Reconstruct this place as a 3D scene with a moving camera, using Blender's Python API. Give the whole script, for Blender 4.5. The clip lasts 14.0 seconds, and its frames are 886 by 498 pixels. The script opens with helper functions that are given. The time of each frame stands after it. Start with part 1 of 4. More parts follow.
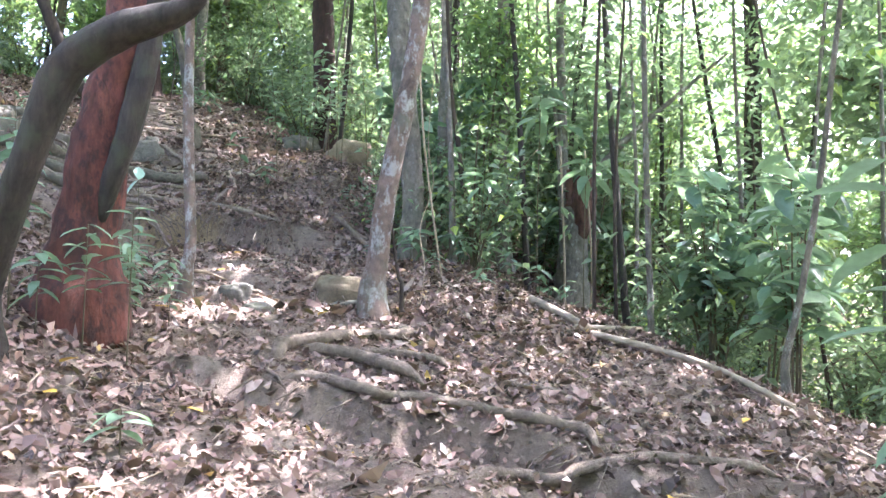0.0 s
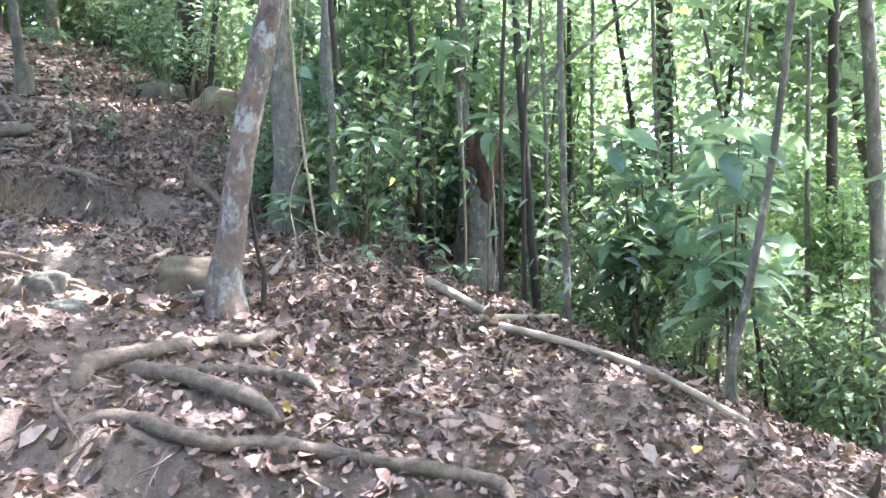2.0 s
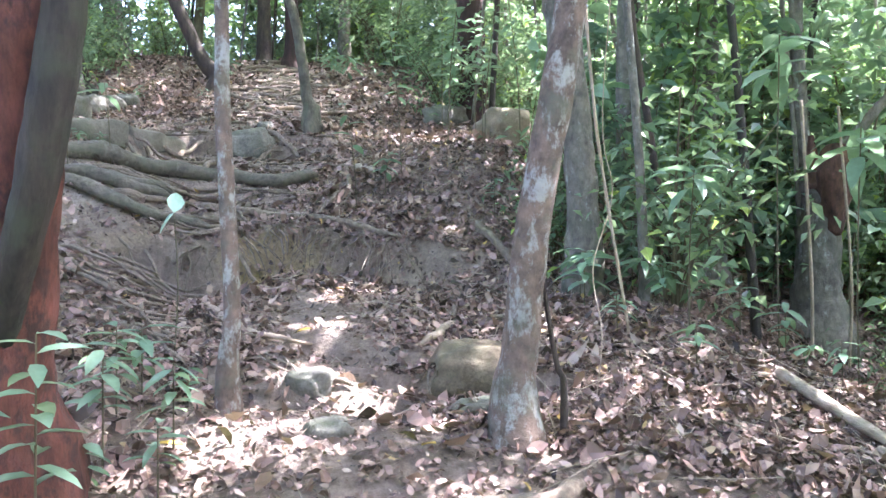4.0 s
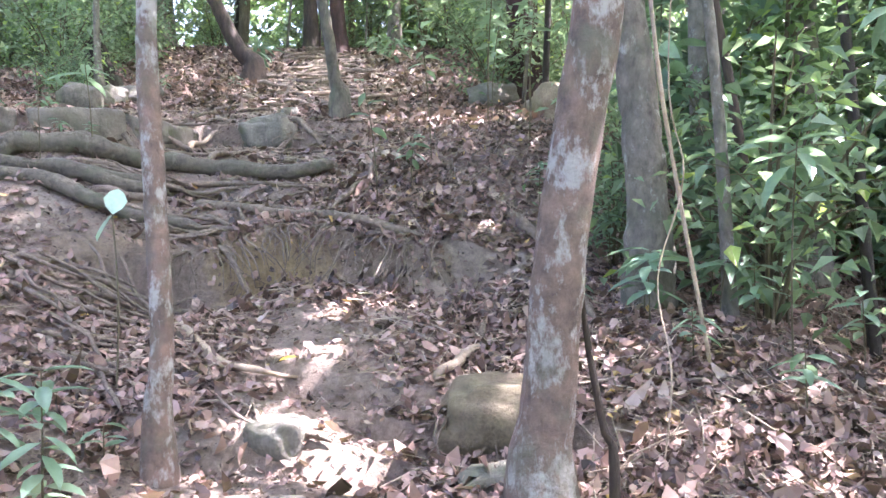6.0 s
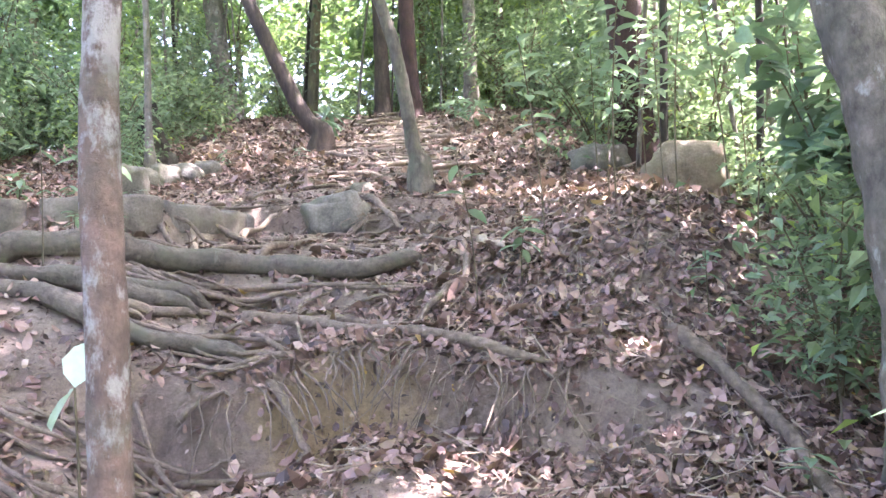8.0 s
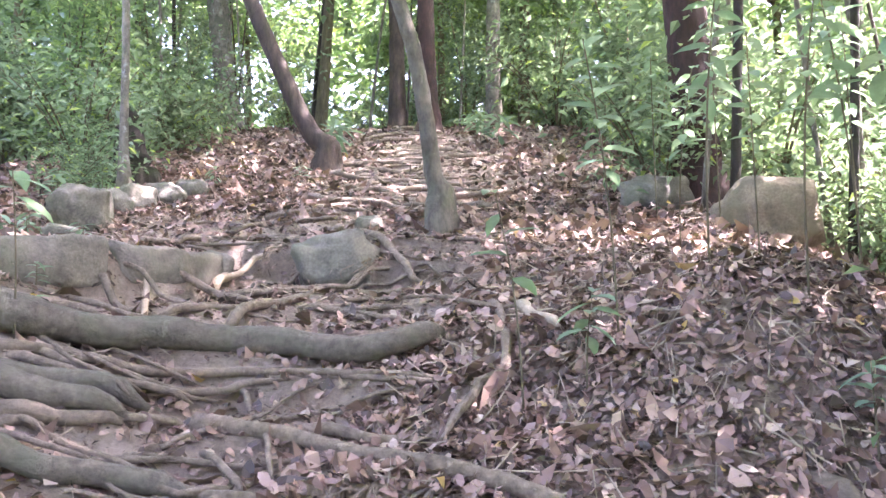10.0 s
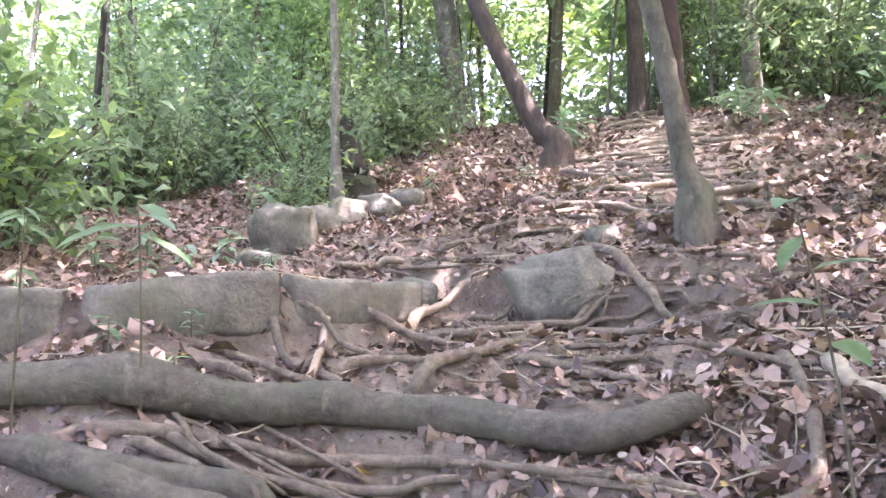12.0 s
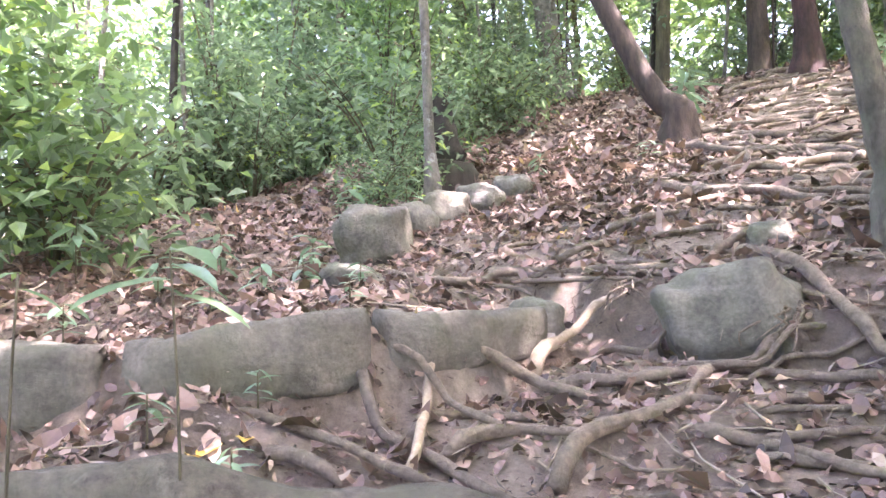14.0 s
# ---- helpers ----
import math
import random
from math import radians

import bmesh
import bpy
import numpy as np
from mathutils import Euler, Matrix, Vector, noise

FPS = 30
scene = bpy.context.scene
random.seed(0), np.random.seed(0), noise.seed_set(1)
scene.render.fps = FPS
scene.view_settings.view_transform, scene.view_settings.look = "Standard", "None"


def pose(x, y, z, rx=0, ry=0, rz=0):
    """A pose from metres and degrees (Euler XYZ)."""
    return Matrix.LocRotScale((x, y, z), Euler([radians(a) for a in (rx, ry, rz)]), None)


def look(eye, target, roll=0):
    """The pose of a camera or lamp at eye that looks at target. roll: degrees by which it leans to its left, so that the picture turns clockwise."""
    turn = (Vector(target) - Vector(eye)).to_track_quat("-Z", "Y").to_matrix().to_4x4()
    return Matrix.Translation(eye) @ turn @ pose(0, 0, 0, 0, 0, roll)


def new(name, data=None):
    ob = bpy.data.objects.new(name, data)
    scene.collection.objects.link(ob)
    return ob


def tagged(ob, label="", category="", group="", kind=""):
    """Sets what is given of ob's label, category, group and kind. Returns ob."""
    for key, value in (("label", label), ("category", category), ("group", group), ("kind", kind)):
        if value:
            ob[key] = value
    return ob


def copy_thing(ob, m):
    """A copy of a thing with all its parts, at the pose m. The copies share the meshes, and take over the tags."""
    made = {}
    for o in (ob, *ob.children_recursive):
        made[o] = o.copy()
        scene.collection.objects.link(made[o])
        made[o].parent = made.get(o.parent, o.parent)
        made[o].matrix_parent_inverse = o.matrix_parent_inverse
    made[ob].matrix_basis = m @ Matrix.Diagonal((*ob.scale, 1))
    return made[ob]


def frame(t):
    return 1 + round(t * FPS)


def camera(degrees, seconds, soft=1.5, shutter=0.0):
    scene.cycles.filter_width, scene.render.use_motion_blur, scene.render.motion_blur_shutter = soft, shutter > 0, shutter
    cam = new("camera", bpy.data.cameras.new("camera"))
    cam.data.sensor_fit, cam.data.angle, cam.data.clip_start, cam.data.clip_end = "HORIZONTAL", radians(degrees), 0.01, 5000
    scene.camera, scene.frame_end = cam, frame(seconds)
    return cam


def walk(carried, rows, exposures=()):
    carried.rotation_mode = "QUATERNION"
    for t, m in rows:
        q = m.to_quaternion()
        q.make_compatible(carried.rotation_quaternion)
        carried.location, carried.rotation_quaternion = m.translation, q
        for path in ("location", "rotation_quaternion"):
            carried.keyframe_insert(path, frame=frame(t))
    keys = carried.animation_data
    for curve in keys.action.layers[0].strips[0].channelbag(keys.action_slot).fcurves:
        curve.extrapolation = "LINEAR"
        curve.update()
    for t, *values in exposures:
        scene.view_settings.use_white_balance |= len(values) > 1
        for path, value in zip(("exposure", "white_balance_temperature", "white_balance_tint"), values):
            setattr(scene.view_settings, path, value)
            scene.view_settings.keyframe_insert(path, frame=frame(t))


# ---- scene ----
cam = camera(59.0, 14.0)
EXPOSURE = 3.45
PATH = [
    (0, (0.069, 0.382, 1.53), (0.03, 2.372, 1.729), 0.4),
    (0.5, (0.155, 0.631, 1.576), (0.331, 2.618, 1.725), -1.0),
    (1, (0.218, 0.824, 1.703), (0.47, 2.805, 1.815), -1.0),
    (1.5, (0.191, 1.116, 1.682), (0.441, 3.098, 1.771), -0.4),
    (2, (0.18, 1.375, 1.751), (0.398, 3.362, 1.83), -0.6),
    (2.5, (0.243, 1.696, 1.872), (0.207, 3.693, 1.978), -0.1),
    (3, (0.162, 1.922, 1.955), (-0.228, 3.877, 2.116), 1.0),
    (3.5, (0.011, 2.289, 2.087), (-0.516, 4.214, 2.221), 0.7),
    (3.7, (-0.002, 2.34, 2.168), (-0.488, 4.278, 2.263), -0.6),
    (5.8, (0.018, 3.243, 2.32), (-0.573, 5.154, 2.345), -1.9),
    (6, (-0.016, 3.368, 2.306), (-0.68, 5.254, 2.353), -1.6),
    (6.5, (-0.085, 3.736, 2.378), (-0.877, 5.571, 2.463), -2.3),
    (7, (-0.21, 3.967, 2.418), (-1.062, 5.771, 2.557), -3.7),
    (7.5, (-0.503, 4.247, 2.515), (-1.353, 6.048, 2.703), -3.5),
    (7.7, (-0.56, 4.322, 2.566), (-1.39, 6.13, 2.766), -3.1),
    (9.8, (-1.122, 5.296, 2.939), (-1.976, 7.091, 3.164), -0.6),
    (10, (-1.141, 5.361, 2.993), (-1.985, 7.158, 3.229), -0.9),
    (10.5, (-1.111, 5.611, 3.021), (-1.982, 7.391, 3.293), -0.6),
    (11, (-1.096, 5.789, 3.092), (-2.067, 7.516, 3.368), -0.5),
    (11.5, (-1.246, 6.006, 3.075), (-2.457, 7.578, 3.329), -0.5),
    (12, (-1.542, 6.155, 3.23), (-2.898, 7.608, 3.457), -0.7),
    (12.5, (-1.647, 6.224, 3.285), (-3.06, 7.622, 3.51), -0.5),
    (13, (-1.787, 6.453, 3.267), (-3.235, 7.817, 3.48), -0.5),
    (13.5, (-1.884, 6.625, 3.464), (-3.366, 7.956, 3.651), -1.2),
    (14, (-2.082, 6.564, 3.472), (-3.607, 7.848, 3.63), -1.9),
]
walk(cam, [(t, look(eye, target, roll)) for t, eye, target, roll in PATH], [(t, EXPOSURE + e, k, m) for t, e, k, m in ((0, .2, 5750, 25), (2, .3, 5600, 23), (3.5, .35, 5600, 22), (6, .55, 5850, 31), (7.5, .85, 6050, 35), (11, .88, 6000, 39), (12, .88, 6100, 39), (13, 1.05, 5900, 35), (14, .95, 6200, 38))])

# ---- world and sun ----
SUN_UP, SUN_ROUND = 62.0, 58.0
world = bpy.data.worlds.new("sky")
scene.world = world
world.use_nodes = True
wn = world.node_tree
sky = wn.nodes.new("ShaderNodeTexSky")
sky.sky_type, sky.sun_disc = "NISHITA", False
sky.sun_elevation, sky.sun_rotation = radians(SUN_UP), radians(SUN_ROUND)
sky.dust_density, sky.ozone_density = 6.0, 0.5
wn.links.new(sky.outputs[0], wn.nodes["Background"].inputs[0])
wn.nodes["Background"].inputs[1].default_value = 0.15
sun = new("sun", bpy.data.lights.new("sun", "SUN"))
sun.data.energy, sun.data.angle, sun.data.color = 4.0, radians(0.6), (1.0, 0.95, 0.86)
sun.matrix_world = look((0, 0, 0), (-math.sin(radians(SUN_ROUND)) * math.cos(radians(SUN_UP)), -math.cos(radians(SUN_ROUND)) * math.cos(radians(SUN_UP)), -math.sin(radians(SUN_UP))))
sun.location = (0, 0, 30)

rng = np.random.default_rng(7)


# ---- materials ----
def nodes_of(name):
    m = bpy.data.materials.new(name)
    m.use_nodes = True
    nt = m.node_tree
    return m, nt, nt.nodes["Principled BSDF"]


def ramp(nt, source, stops):
    r = nt.nodes.new("ShaderNodeValToRGB")
    while len(r.color_ramp.elements) < len(stops):
        r.color_ramp.elements.new(0.5)
    for e, (p, c) in zip(r.color_ramp.elements, stops):
        e.position, e.color = p, (*c, 1)
    nt.links.new(source, r.inputs[0])
    return r.outputs[0]


def noise_of(nt, scale, detail=5, rough=0.6, stretch=(1, 1, 1), offset=0.0):
    tc = nt.nodes.new("ShaderNodeTexCoord")
    mp = nt.nodes.new("ShaderNodeMapping")
    mp.inputs["Scale"].default_value = stretch
    mp.inputs["Location"].default_value = (offset, offset, offset)
    n = nt.nodes.new("ShaderNodeTexNoise")
    n.inputs["Scale"].default_value, n.inputs["Detail"].default_value, n.inputs["Roughness"].default_value = scale, detail, rough
    nt.links.new(tc.outputs["Object"], mp.inputs[0])
    nt.links.new(mp.outputs[0], n.inputs[0])
    return n.outputs[0]


def mix(nt, a, b, factor, mode="MIX"):
    m = nt.nodes.new("ShaderNodeMix")
    m.data_type, m.blend_type = "RGBA", mode
    if isinstance(factor, float):
        m.inputs[0].default_value = factor
    else:
        nt.links.new(factor, m.inputs[0])
    for k, s in ((6, a), (7, b)):
        if isinstance(s, tuple):
            m.inputs[k].default_value = (*s, 1)
        else:
            nt.links.new(s, m.inputs[k])
    return m.outputs[2]


def bump(nt, bs, source, strength, distance):
    b = nt.nodes.new("ShaderNodeBump")
    b.inputs["Strength"].default_value, b.inputs["Distance"].default_value = strength, distance
    nt.links.new(source, b.inputs["Height"])
    nt.links.new(b.outputs[0], bs.inputs["Normal"])


def soil_material():
    m, nt, bs = nodes_of("trodden_soil")
    big = ramp(nt, noise_of(nt, 1.3, 4), [(0.3, (0.16, 0.118, 0.093)), (0.5, (0.29, 0.225, 0.182)), (0.72, (0.41, 0.335, 0.275))])
    fine = ramp(nt, noise_of(nt, 30, 8, 0.8), [(0.32, (0.2, 0.2, 0.2)), (0.66, (0.8, 0.79, 0.78))])
    clay = ramp(nt, noise_of(nt, 2.2, 3, 0.5, offset=4.0), [(0.62, (0, 0, 0)), (0.74, (0.8, 0.8, 0.8))])
    c = mix(nt, big, (0.34, 0.26, 0.17), clay)
    # an outcrop of yellow clay in the bank above the steps
    pos = nt.nodes.new("ShaderNodeTexCoord")
    far = nt.nodes.new("ShaderNodeVectorMath")
    far.operation = "DISTANCE"
    far.inputs[1].default_value = (-2.35, 7.15, 2.25)
    nt.links.new(pos.outputs["Object"], far.inputs[0])
    rough = nt.nodes.new("ShaderNodeMath")
    rough.operation = "MULTIPLY_ADD"
    nt.links.new(noise_of(nt, 7, 5, 0.7), rough.inputs[0])
    rough.inputs[1].default_value = 0.8
    nt.links.new(far.outputs["Value"], rough.inputs[2])
    c = mix(nt, c, (0.4, 0.3, 0.17), ramp(nt, rough.outputs[0], [(0.62, (0.85, 0.85, 0.85)), (0.85, (0, 0, 0))]))
    nt.links.new(mix(nt, c, fine, 0.6, "OVERLAY"), bs.inputs["Base Color"])
    bs.inputs["Roughness"].default_value = 0.95
    bump(nt, bs, noise_of(nt, 24, 9, 0.8), 1.0, 0.05)
    return m


def bark_material(name, dark, light, patch=None, amount=0.6, grain=(1, 1, 0.25), relief=0.8, scale=22, moss=None):
    m, nt, bs = nodes_of(name)
    c = ramp(nt, noise_of(nt, scale, 7, 0.7, grain), [(0.3, dark), (0.7, light)])
    wide = ramp(nt, noise_of(nt, 3.0, 3), [(0.35, (0.3, 0.3, 0.3)), (0.7, (0.68, 0.66, 0.64))])
    c = mix(nt, c, wide, 0.55, "OVERLAY")
    if patch:
        spots = ramp(nt, noise_of(nt, 13, 7, 0.72, (1, 1, 0.6), 2.0), [(amount, (0, 0, 0)), (amount + 0.09, (.9, .9, .9))])
        c = mix(nt, c, patch, spots)
    if moss:
        spots = ramp(nt, noise_of(nt, 5.0, 4, 0.65, offset=7.0), [(0.5, (0, 0, 0)), (0.68, (0.8, 0.8, 0.8))])
        c = mix(nt, c, moss, spots)
    nt.links.new(c, bs.inputs["Base Color"])
    bs.inputs["Roughness"].default_value = 0.85
    bump(nt, bs, noise_of(nt, scale * 1.3, 8, 0.76, grain), relief, 0.026)
    return m


def leaf_material(name, stops, through_light=0.4, gloss=0.42):
    m, nt, bs = nodes_of(name)
    geo = nt.nodes.new("ShaderNodeNewGeometry")
    c = ramp(nt, geo.outputs["Random Per Island"], stops)
    blotch = ramp(nt, noise_of(nt, 26, 4), [(0.3, (0.36, 0.36, 0.36)), (0.7, (0.62, 0.62, 0.62))])
    c = mix(nt, c, blotch, 0.6, "OVERLAY")
    nt.links.new(c, bs.inputs["Base Color"])
    bs.inputs["Roughness"].default_value = gloss
    if through_light:
        tr = nt.nodes.new("ShaderNodeBsdfTranslucent")
        warm = mix(nt, c, (0.5, 0.66, 0.12), 0.15)
        nt.links.new(warm, tr.inputs[0])
        mx = nt.nodes.new("ShaderNodeMixShader")
        mx.inputs[0].default_value = through_light
        nt.links.new(bs.outputs[0], mx.inputs[1])
        nt.links.new(tr.outputs[0], mx.inputs[2])
        nt.links.new(mx.outputs[0], nt.nodes["Material Output"].inputs[0])
    return m


def rock_material(name, dark, light, moss):
    m, nt, bs = nodes_of(name)
    c = ramp(nt, noise_of(nt, 9, 7, 0.65), [(0.3, dark), (0.7, light)])
    c = mix(nt, c, ramp(nt, noise_of(nt, 70, 3), [(0.35, (0.35, 0.35, 0.35)), (0.65, (0.65, 0.65, 0.65))]), 0.5, "OVERLAY")
    spots = ramp(nt, noise_of(nt, 3.4, 4, 0.6, offset=3.0), [(0.48, (0, 0, 0)), (0.68, (0.75, 0.75, 0.75))])
    nt.links.new(mix(nt, c, moss, spots), bs.inputs["Base Color"])
    bs.inputs["Roughness"].default_value = 0.9
    bump(nt, bs, noise_of(nt, 24, 9, 0.75), 0.9, 0.025)
    return m


SOIL = soil_material()
ROOT_BARK = bark_material("root_bark", (0.1, 0.076, 0.057), (0.31, 0.245, 0.188), (0.4, 0.335, 0.265), 0.6, (1, 1, 1), 0.9, 30)
GREAT_BARK = bark_material("mossy_root_bark", (0.07, 0.06, 0.047), (0.23, 0.195, 0.155), (0.27, 0.24, 0.19), 0.6, (1, 1, 1), 1.0, 26, (0.125, 0.125, 0.085))
PALE_ROOT = bark_material("worn_root_bark", (0.27, 0.2, 0.14), (0.5, 0.4, 0.3), None, 0.6, (1, 1, 1), 0.6, 30)
LICHEN_BARK = bark_material("lichen_bark", (0.09, 0.07, 0.058), (0.31, 0.215, 0.175), (0.43, 0.42, 0.4), 0.51, (1, 1, .8), 1.0, 17, (0.15, 0.15, 0.115))
GREY_BARK = bark_material("grey_bark", (0.07, 0.062, 0.052), (0.28, 0.25, 0.21), (0.4, 0.41, 0.38), 0.57, (1, 1, 0.6), 1.0, 18, (0.1, 0.105, 0.075))
RED_BARK = bark_material("red_peeling_bark", (0.035, 0.012, 0.01), (0.21, 0.066, 0.046), (0.045, 0.02, 0.017), 0.5, (1, 1, 0.35), 1.0, 17)
DARK_BARK = bark_material("dark_bark", (0.012, 0.01, 0.008), (0.065, 0.05, 0.04), (.15, .14, .12), 0.66, moss=(0.05, 0.055, 0.035))
MAROON_BARK = bark_material("maroon_bark", (0.018, 0.01, 0.009), (0.075, 0.034, 0.029))
MOSSY_BARK = bark_material("mossy_dark_bark", (0.055, 0.048, 0.038), (0.2, 0.175, 0.135), (0.27, 0.26, 0.215), .6, (1, 1, .5), 1.0, 20, (.12, .13, .085))
BROWN_BARK = bark_material("brown_bark", (0.025, 0.018, 0.014), (0.09, 0.063, 0.048))
RUST_WOOD = bark_material("rusty_wood", (0.04, 0.02, 0.015), (0.19, 0.095, 0.065), None, 0.6, (1, 1, 0.3), 1.0, 30)
DEAD_WOOD = bark_material("dead_wood", (0.22, 0.17, 0.12), (0.5, 0.42, 0.33), None, 0.6, (0.4, 0.4, 1), 0.6, 30)
ROCK = rock_material("mossy_granite", (0.085, 0.079, 0.066), (0.25, 0.23, 0.19), (0.14, 0.15, 0.09))
LEDGE_STONE = rock_material("stained_grey_stone", (0.085, 0.075, 0.061), (0.24, 0.21, 0.172), (0.115, 0.117, 0.078))
PALE_ROCK = rock_material("pale_boulder", (0.15, 0.122, 0.085), (0.32, 0.262, 0.185), (0.2, 0.19, 0.12))
CLAY = rock_material("yellow_clay", (0.1, 0.078, 0.052), (0.23, 0.178, 0.115), (0.15, 0.14, 0.085))
LITTER = leaf_material("dry_leaves", [(0.0, (0.03, 0.018, 0.014)), (0.25, (0.085, 0.049, 0.039)), (0.52, (0.175, 0.104, 0.085)), (0.78, (0.285, 0.182, 0.15)), (0.93, (0.365, 0.25, 0.205)), (0.99, (0.45, 0.35, 0.29)), (1.0, (0.46, 0.3, 0.07))], 0.1, 0.5)
YELLOW = leaf_material("yellow_leaf", [(0.0, (0.62, 0.33, 0.04)), (1.0, (0.66, 0.46, 0.08))], 0.15, 0.5)
# greens paled and greyed: the sky's reflection is partly put into the colour
FOLIAGE = leaf_material("understory_leaves", [(0.0, (0.09, 0.145, 0.095)), (0.4, (0.17, 0.25, 0.165)), (0.8, (0.25, 0.345, 0.22)), (0.94, (0.33, 0.45, 0.22)), (1.0, (0.42, 0.54, 0.12))], 0.5, 0.3)
CANOPY = leaf_material("canopy_leaves", [(0.0, (0.1, 0.17, 0.085)), (0.5, (0.18, 0.29, 0.135)), (0.9, (0.28, 0.41, 0.16)), (1.0, (0.4, 0.52, 0.12))], 0.52, 0.36)
BROAD = leaf_material("broad_leaves", [(0.0, (0.11, 0.19, 0.14)), (0.6, (0.19, 0.3, 0.21)), (1.0, (0.29, 0.42, 0.25))], 0.45, 0.28)
# paled green: the sunlit sheen of the leaf is put into its colour
SHEEN_LEAF = leaf_material("green_leaf_with_sheen", [(0.0, (0.36, 0.54, 0.42)), (1.0, (0.48, 0.65, 0.54))], 0.3, 0.3)
STEM = bark_material("green_brown_stem", (0.06, 0.05, 0.03), (0.2, 0.17, 0.1))


# ---- building blocks ----
def mesh_of(name, verts, faces, material, smooth=True):
    me = bpy.data.meshes.new(name)
    me.from_pydata([tuple(v) for v in verts], [], faces)
    me.materials.append(material)
    if smooth:
        me.polygons.foreach_set("use_smooth", [True] * len(me.polygons))
    me.update()
    return me


def thing(name, x, y, z, label, category, group=""):
    ob = new(name)
    ob.location = (x, y, z)
    ob.empty_display_size = 0.1
    return tagged(ob, label, category, group)


def part(name, me, parent, label=""):
    ob = new(name, me)
    ob.parent = parent
    return tagged(ob, label)


def smooth_line(points, step):
    """Catmull-Rom through the points, about step apart."""
    p = [np.array(q, float) for q in points]
    p = [2 * p[0] - p[1]] + p + [2 * p[-1] - p[-2]]
    out = []
    for a, b, c, d in zip(p, p[1:], p[2:], p[3:]):
        n = max(2, int(np.linalg.norm((c - b)[:3]) / step))
        for i in range(n):
            t = i / n
            out.append(0.5 * (2 * b + (c - a) * t + (2 * a - 5 * b + 4 * c - d) * t * t + (3 * b - a - 3 * c + d) * t ** 3))
    out.append(p[-2])
    return np.array(out)


def tube(line, sides=9, rough=0.12, grain=9.0):
    """A knobbly round limb along rows of x, y, z, radius."""
    verts, faces = [], []
    pts, rad = line[:, :3], line[:, 3]
    side = None
    for i, p in enumerate(pts):
        d = pts[min(i + 1, len(pts) - 1)] - pts[max(i - 1, 0)]
        d = d / (np.linalg.norm(d) + 1e-9)
        if side is None:
            side = np.cross(d, (0.31, 0.2, 0.93) if abs(d[2]) < 0.9 else (1, 0.1, 0))
        side = side - d * np.dot(side, d)
        side /= np.linalg.norm(side)
        other = np.cross(d, side)
        for k in range(sides):
            a = 2 * math.pi * k / sides
            off = side * math.cos(a) + other * math.sin(a)
            q = p + off * rad[i]
            w = 1 + rough * noise.noise(Vector(q * grain)) + 0.6 * rough * noise.noise(Vector(q * grain * 3))
            verts.append(p + off * rad[i] * w)
    n = len(pts)
    for i in range(n - 1):
        for k in range(sides):
            a, b = i * sides + k, i * sides + (k + 1) % sides
            faces.append((a, b, b + sides, a + sides))
    faces.append(tuple(range(sides))[::-1])
    faces.append(tuple((n - 1) * sides + k for k in range(sides)))
    return verts, faces


def limbs(name, lines, material, sides=7, step=0.08, rough=0.12, grain=9.0):
    """One mesh of several limbs, each a list of (x, y, z, radius)."""
    verts, faces = [], []
    for line in lines:
        v, f = tube(smooth_line(line, step), sides, rough, grain)
        k = len(verts)
        verts += v
        faces += [tuple(i + k for i in q) for q in f]
    return mesh_of(name, verts, faces, material)


def unit(a):
    return a / (np.linalg.norm(a, axis=-1, keepdims=True) + 1e-9)


def leaf_cloud(name, base, way, up, length, width, material, droop=0.25, fine=False, light=False):
    """Many leaves in one mesh: each a folded blade from its base along way, its face towards up."""
    base, way = np.asarray(base, float), unit(np.asarray(way, float))
    n = len(base)
    across = unit(np.cross(way, up))
    face = np.cross(across, way)
    L, W = np.reshape(length, (-1, 1)) * np.ones((n, 1)), np.reshape(width, (-1, 1)) * np.ones((n, 1))
    sag = droop * L
    if fine:
        rows = [base]
        for s, w in ((0.22, 0.72), (0.5, 1.0), (0.8, 0.6)):
            mid = base + way * L * s - face * sag * s * s
            rows += [mid + across * W * 0.5 * w + face * W * 0.12, mid, mid - across * W * 0.5 * w + face * W * 0.12]
        rows.append(base + way * L - face * sag)
        quads = [(0, 1, 2), (0, 2, 3), (1, 4, 5, 2), (2, 5, 6, 3), (4, 7, 8, 5), (5, 8, 9, 6), (7, 10, 8), (8, 10, 9)]
    elif light:
        mid = base + way * L * 0.45 + face * W * 0.1
        rows = [base, mid + across * W * 0.5, mid - across * W * 0.5, base + way * L - face * sag]
        quads = [(0, 1, 3), (0, 3, 2)]
    else:
        one, two = base + way * L * 0.28 + face * sag * 0.1, base + way * L * 0.68 - face * sag * 0.25
        rows = [base, one + across * W * 0.46, one - across * W * 0.46 + face * W * 0.1, two + across * W * 0.42 + face * W * 0.12, two - across * W * 0.42, base + way * L - face * sag]
        quads = [(0, 1, 2), (1, 3, 4), (1, 4, 2), (3, 5, 4)]
    k = len(rows)
    verts = np.stack(rows, 1).reshape(-1, 3)
    faces = [tuple(i * k + j for j in q) for i in range(n) for q in quads]
    return mesh_of(name, verts, faces, material, fine)


def turned(n, tilt=1.0):
    a = rng.uniform(0, 2 * math.pi, n)
    return np.stack([np.cos(a), np.sin(a), rng.normal(-0.15, 0.35 * tilt, n)], 1)


def face_up(n, spread=0.45):
    return unit(np.stack([rng.normal(0, spread, n), rng.normal(0, spread, n), np.ones(n)], 1))


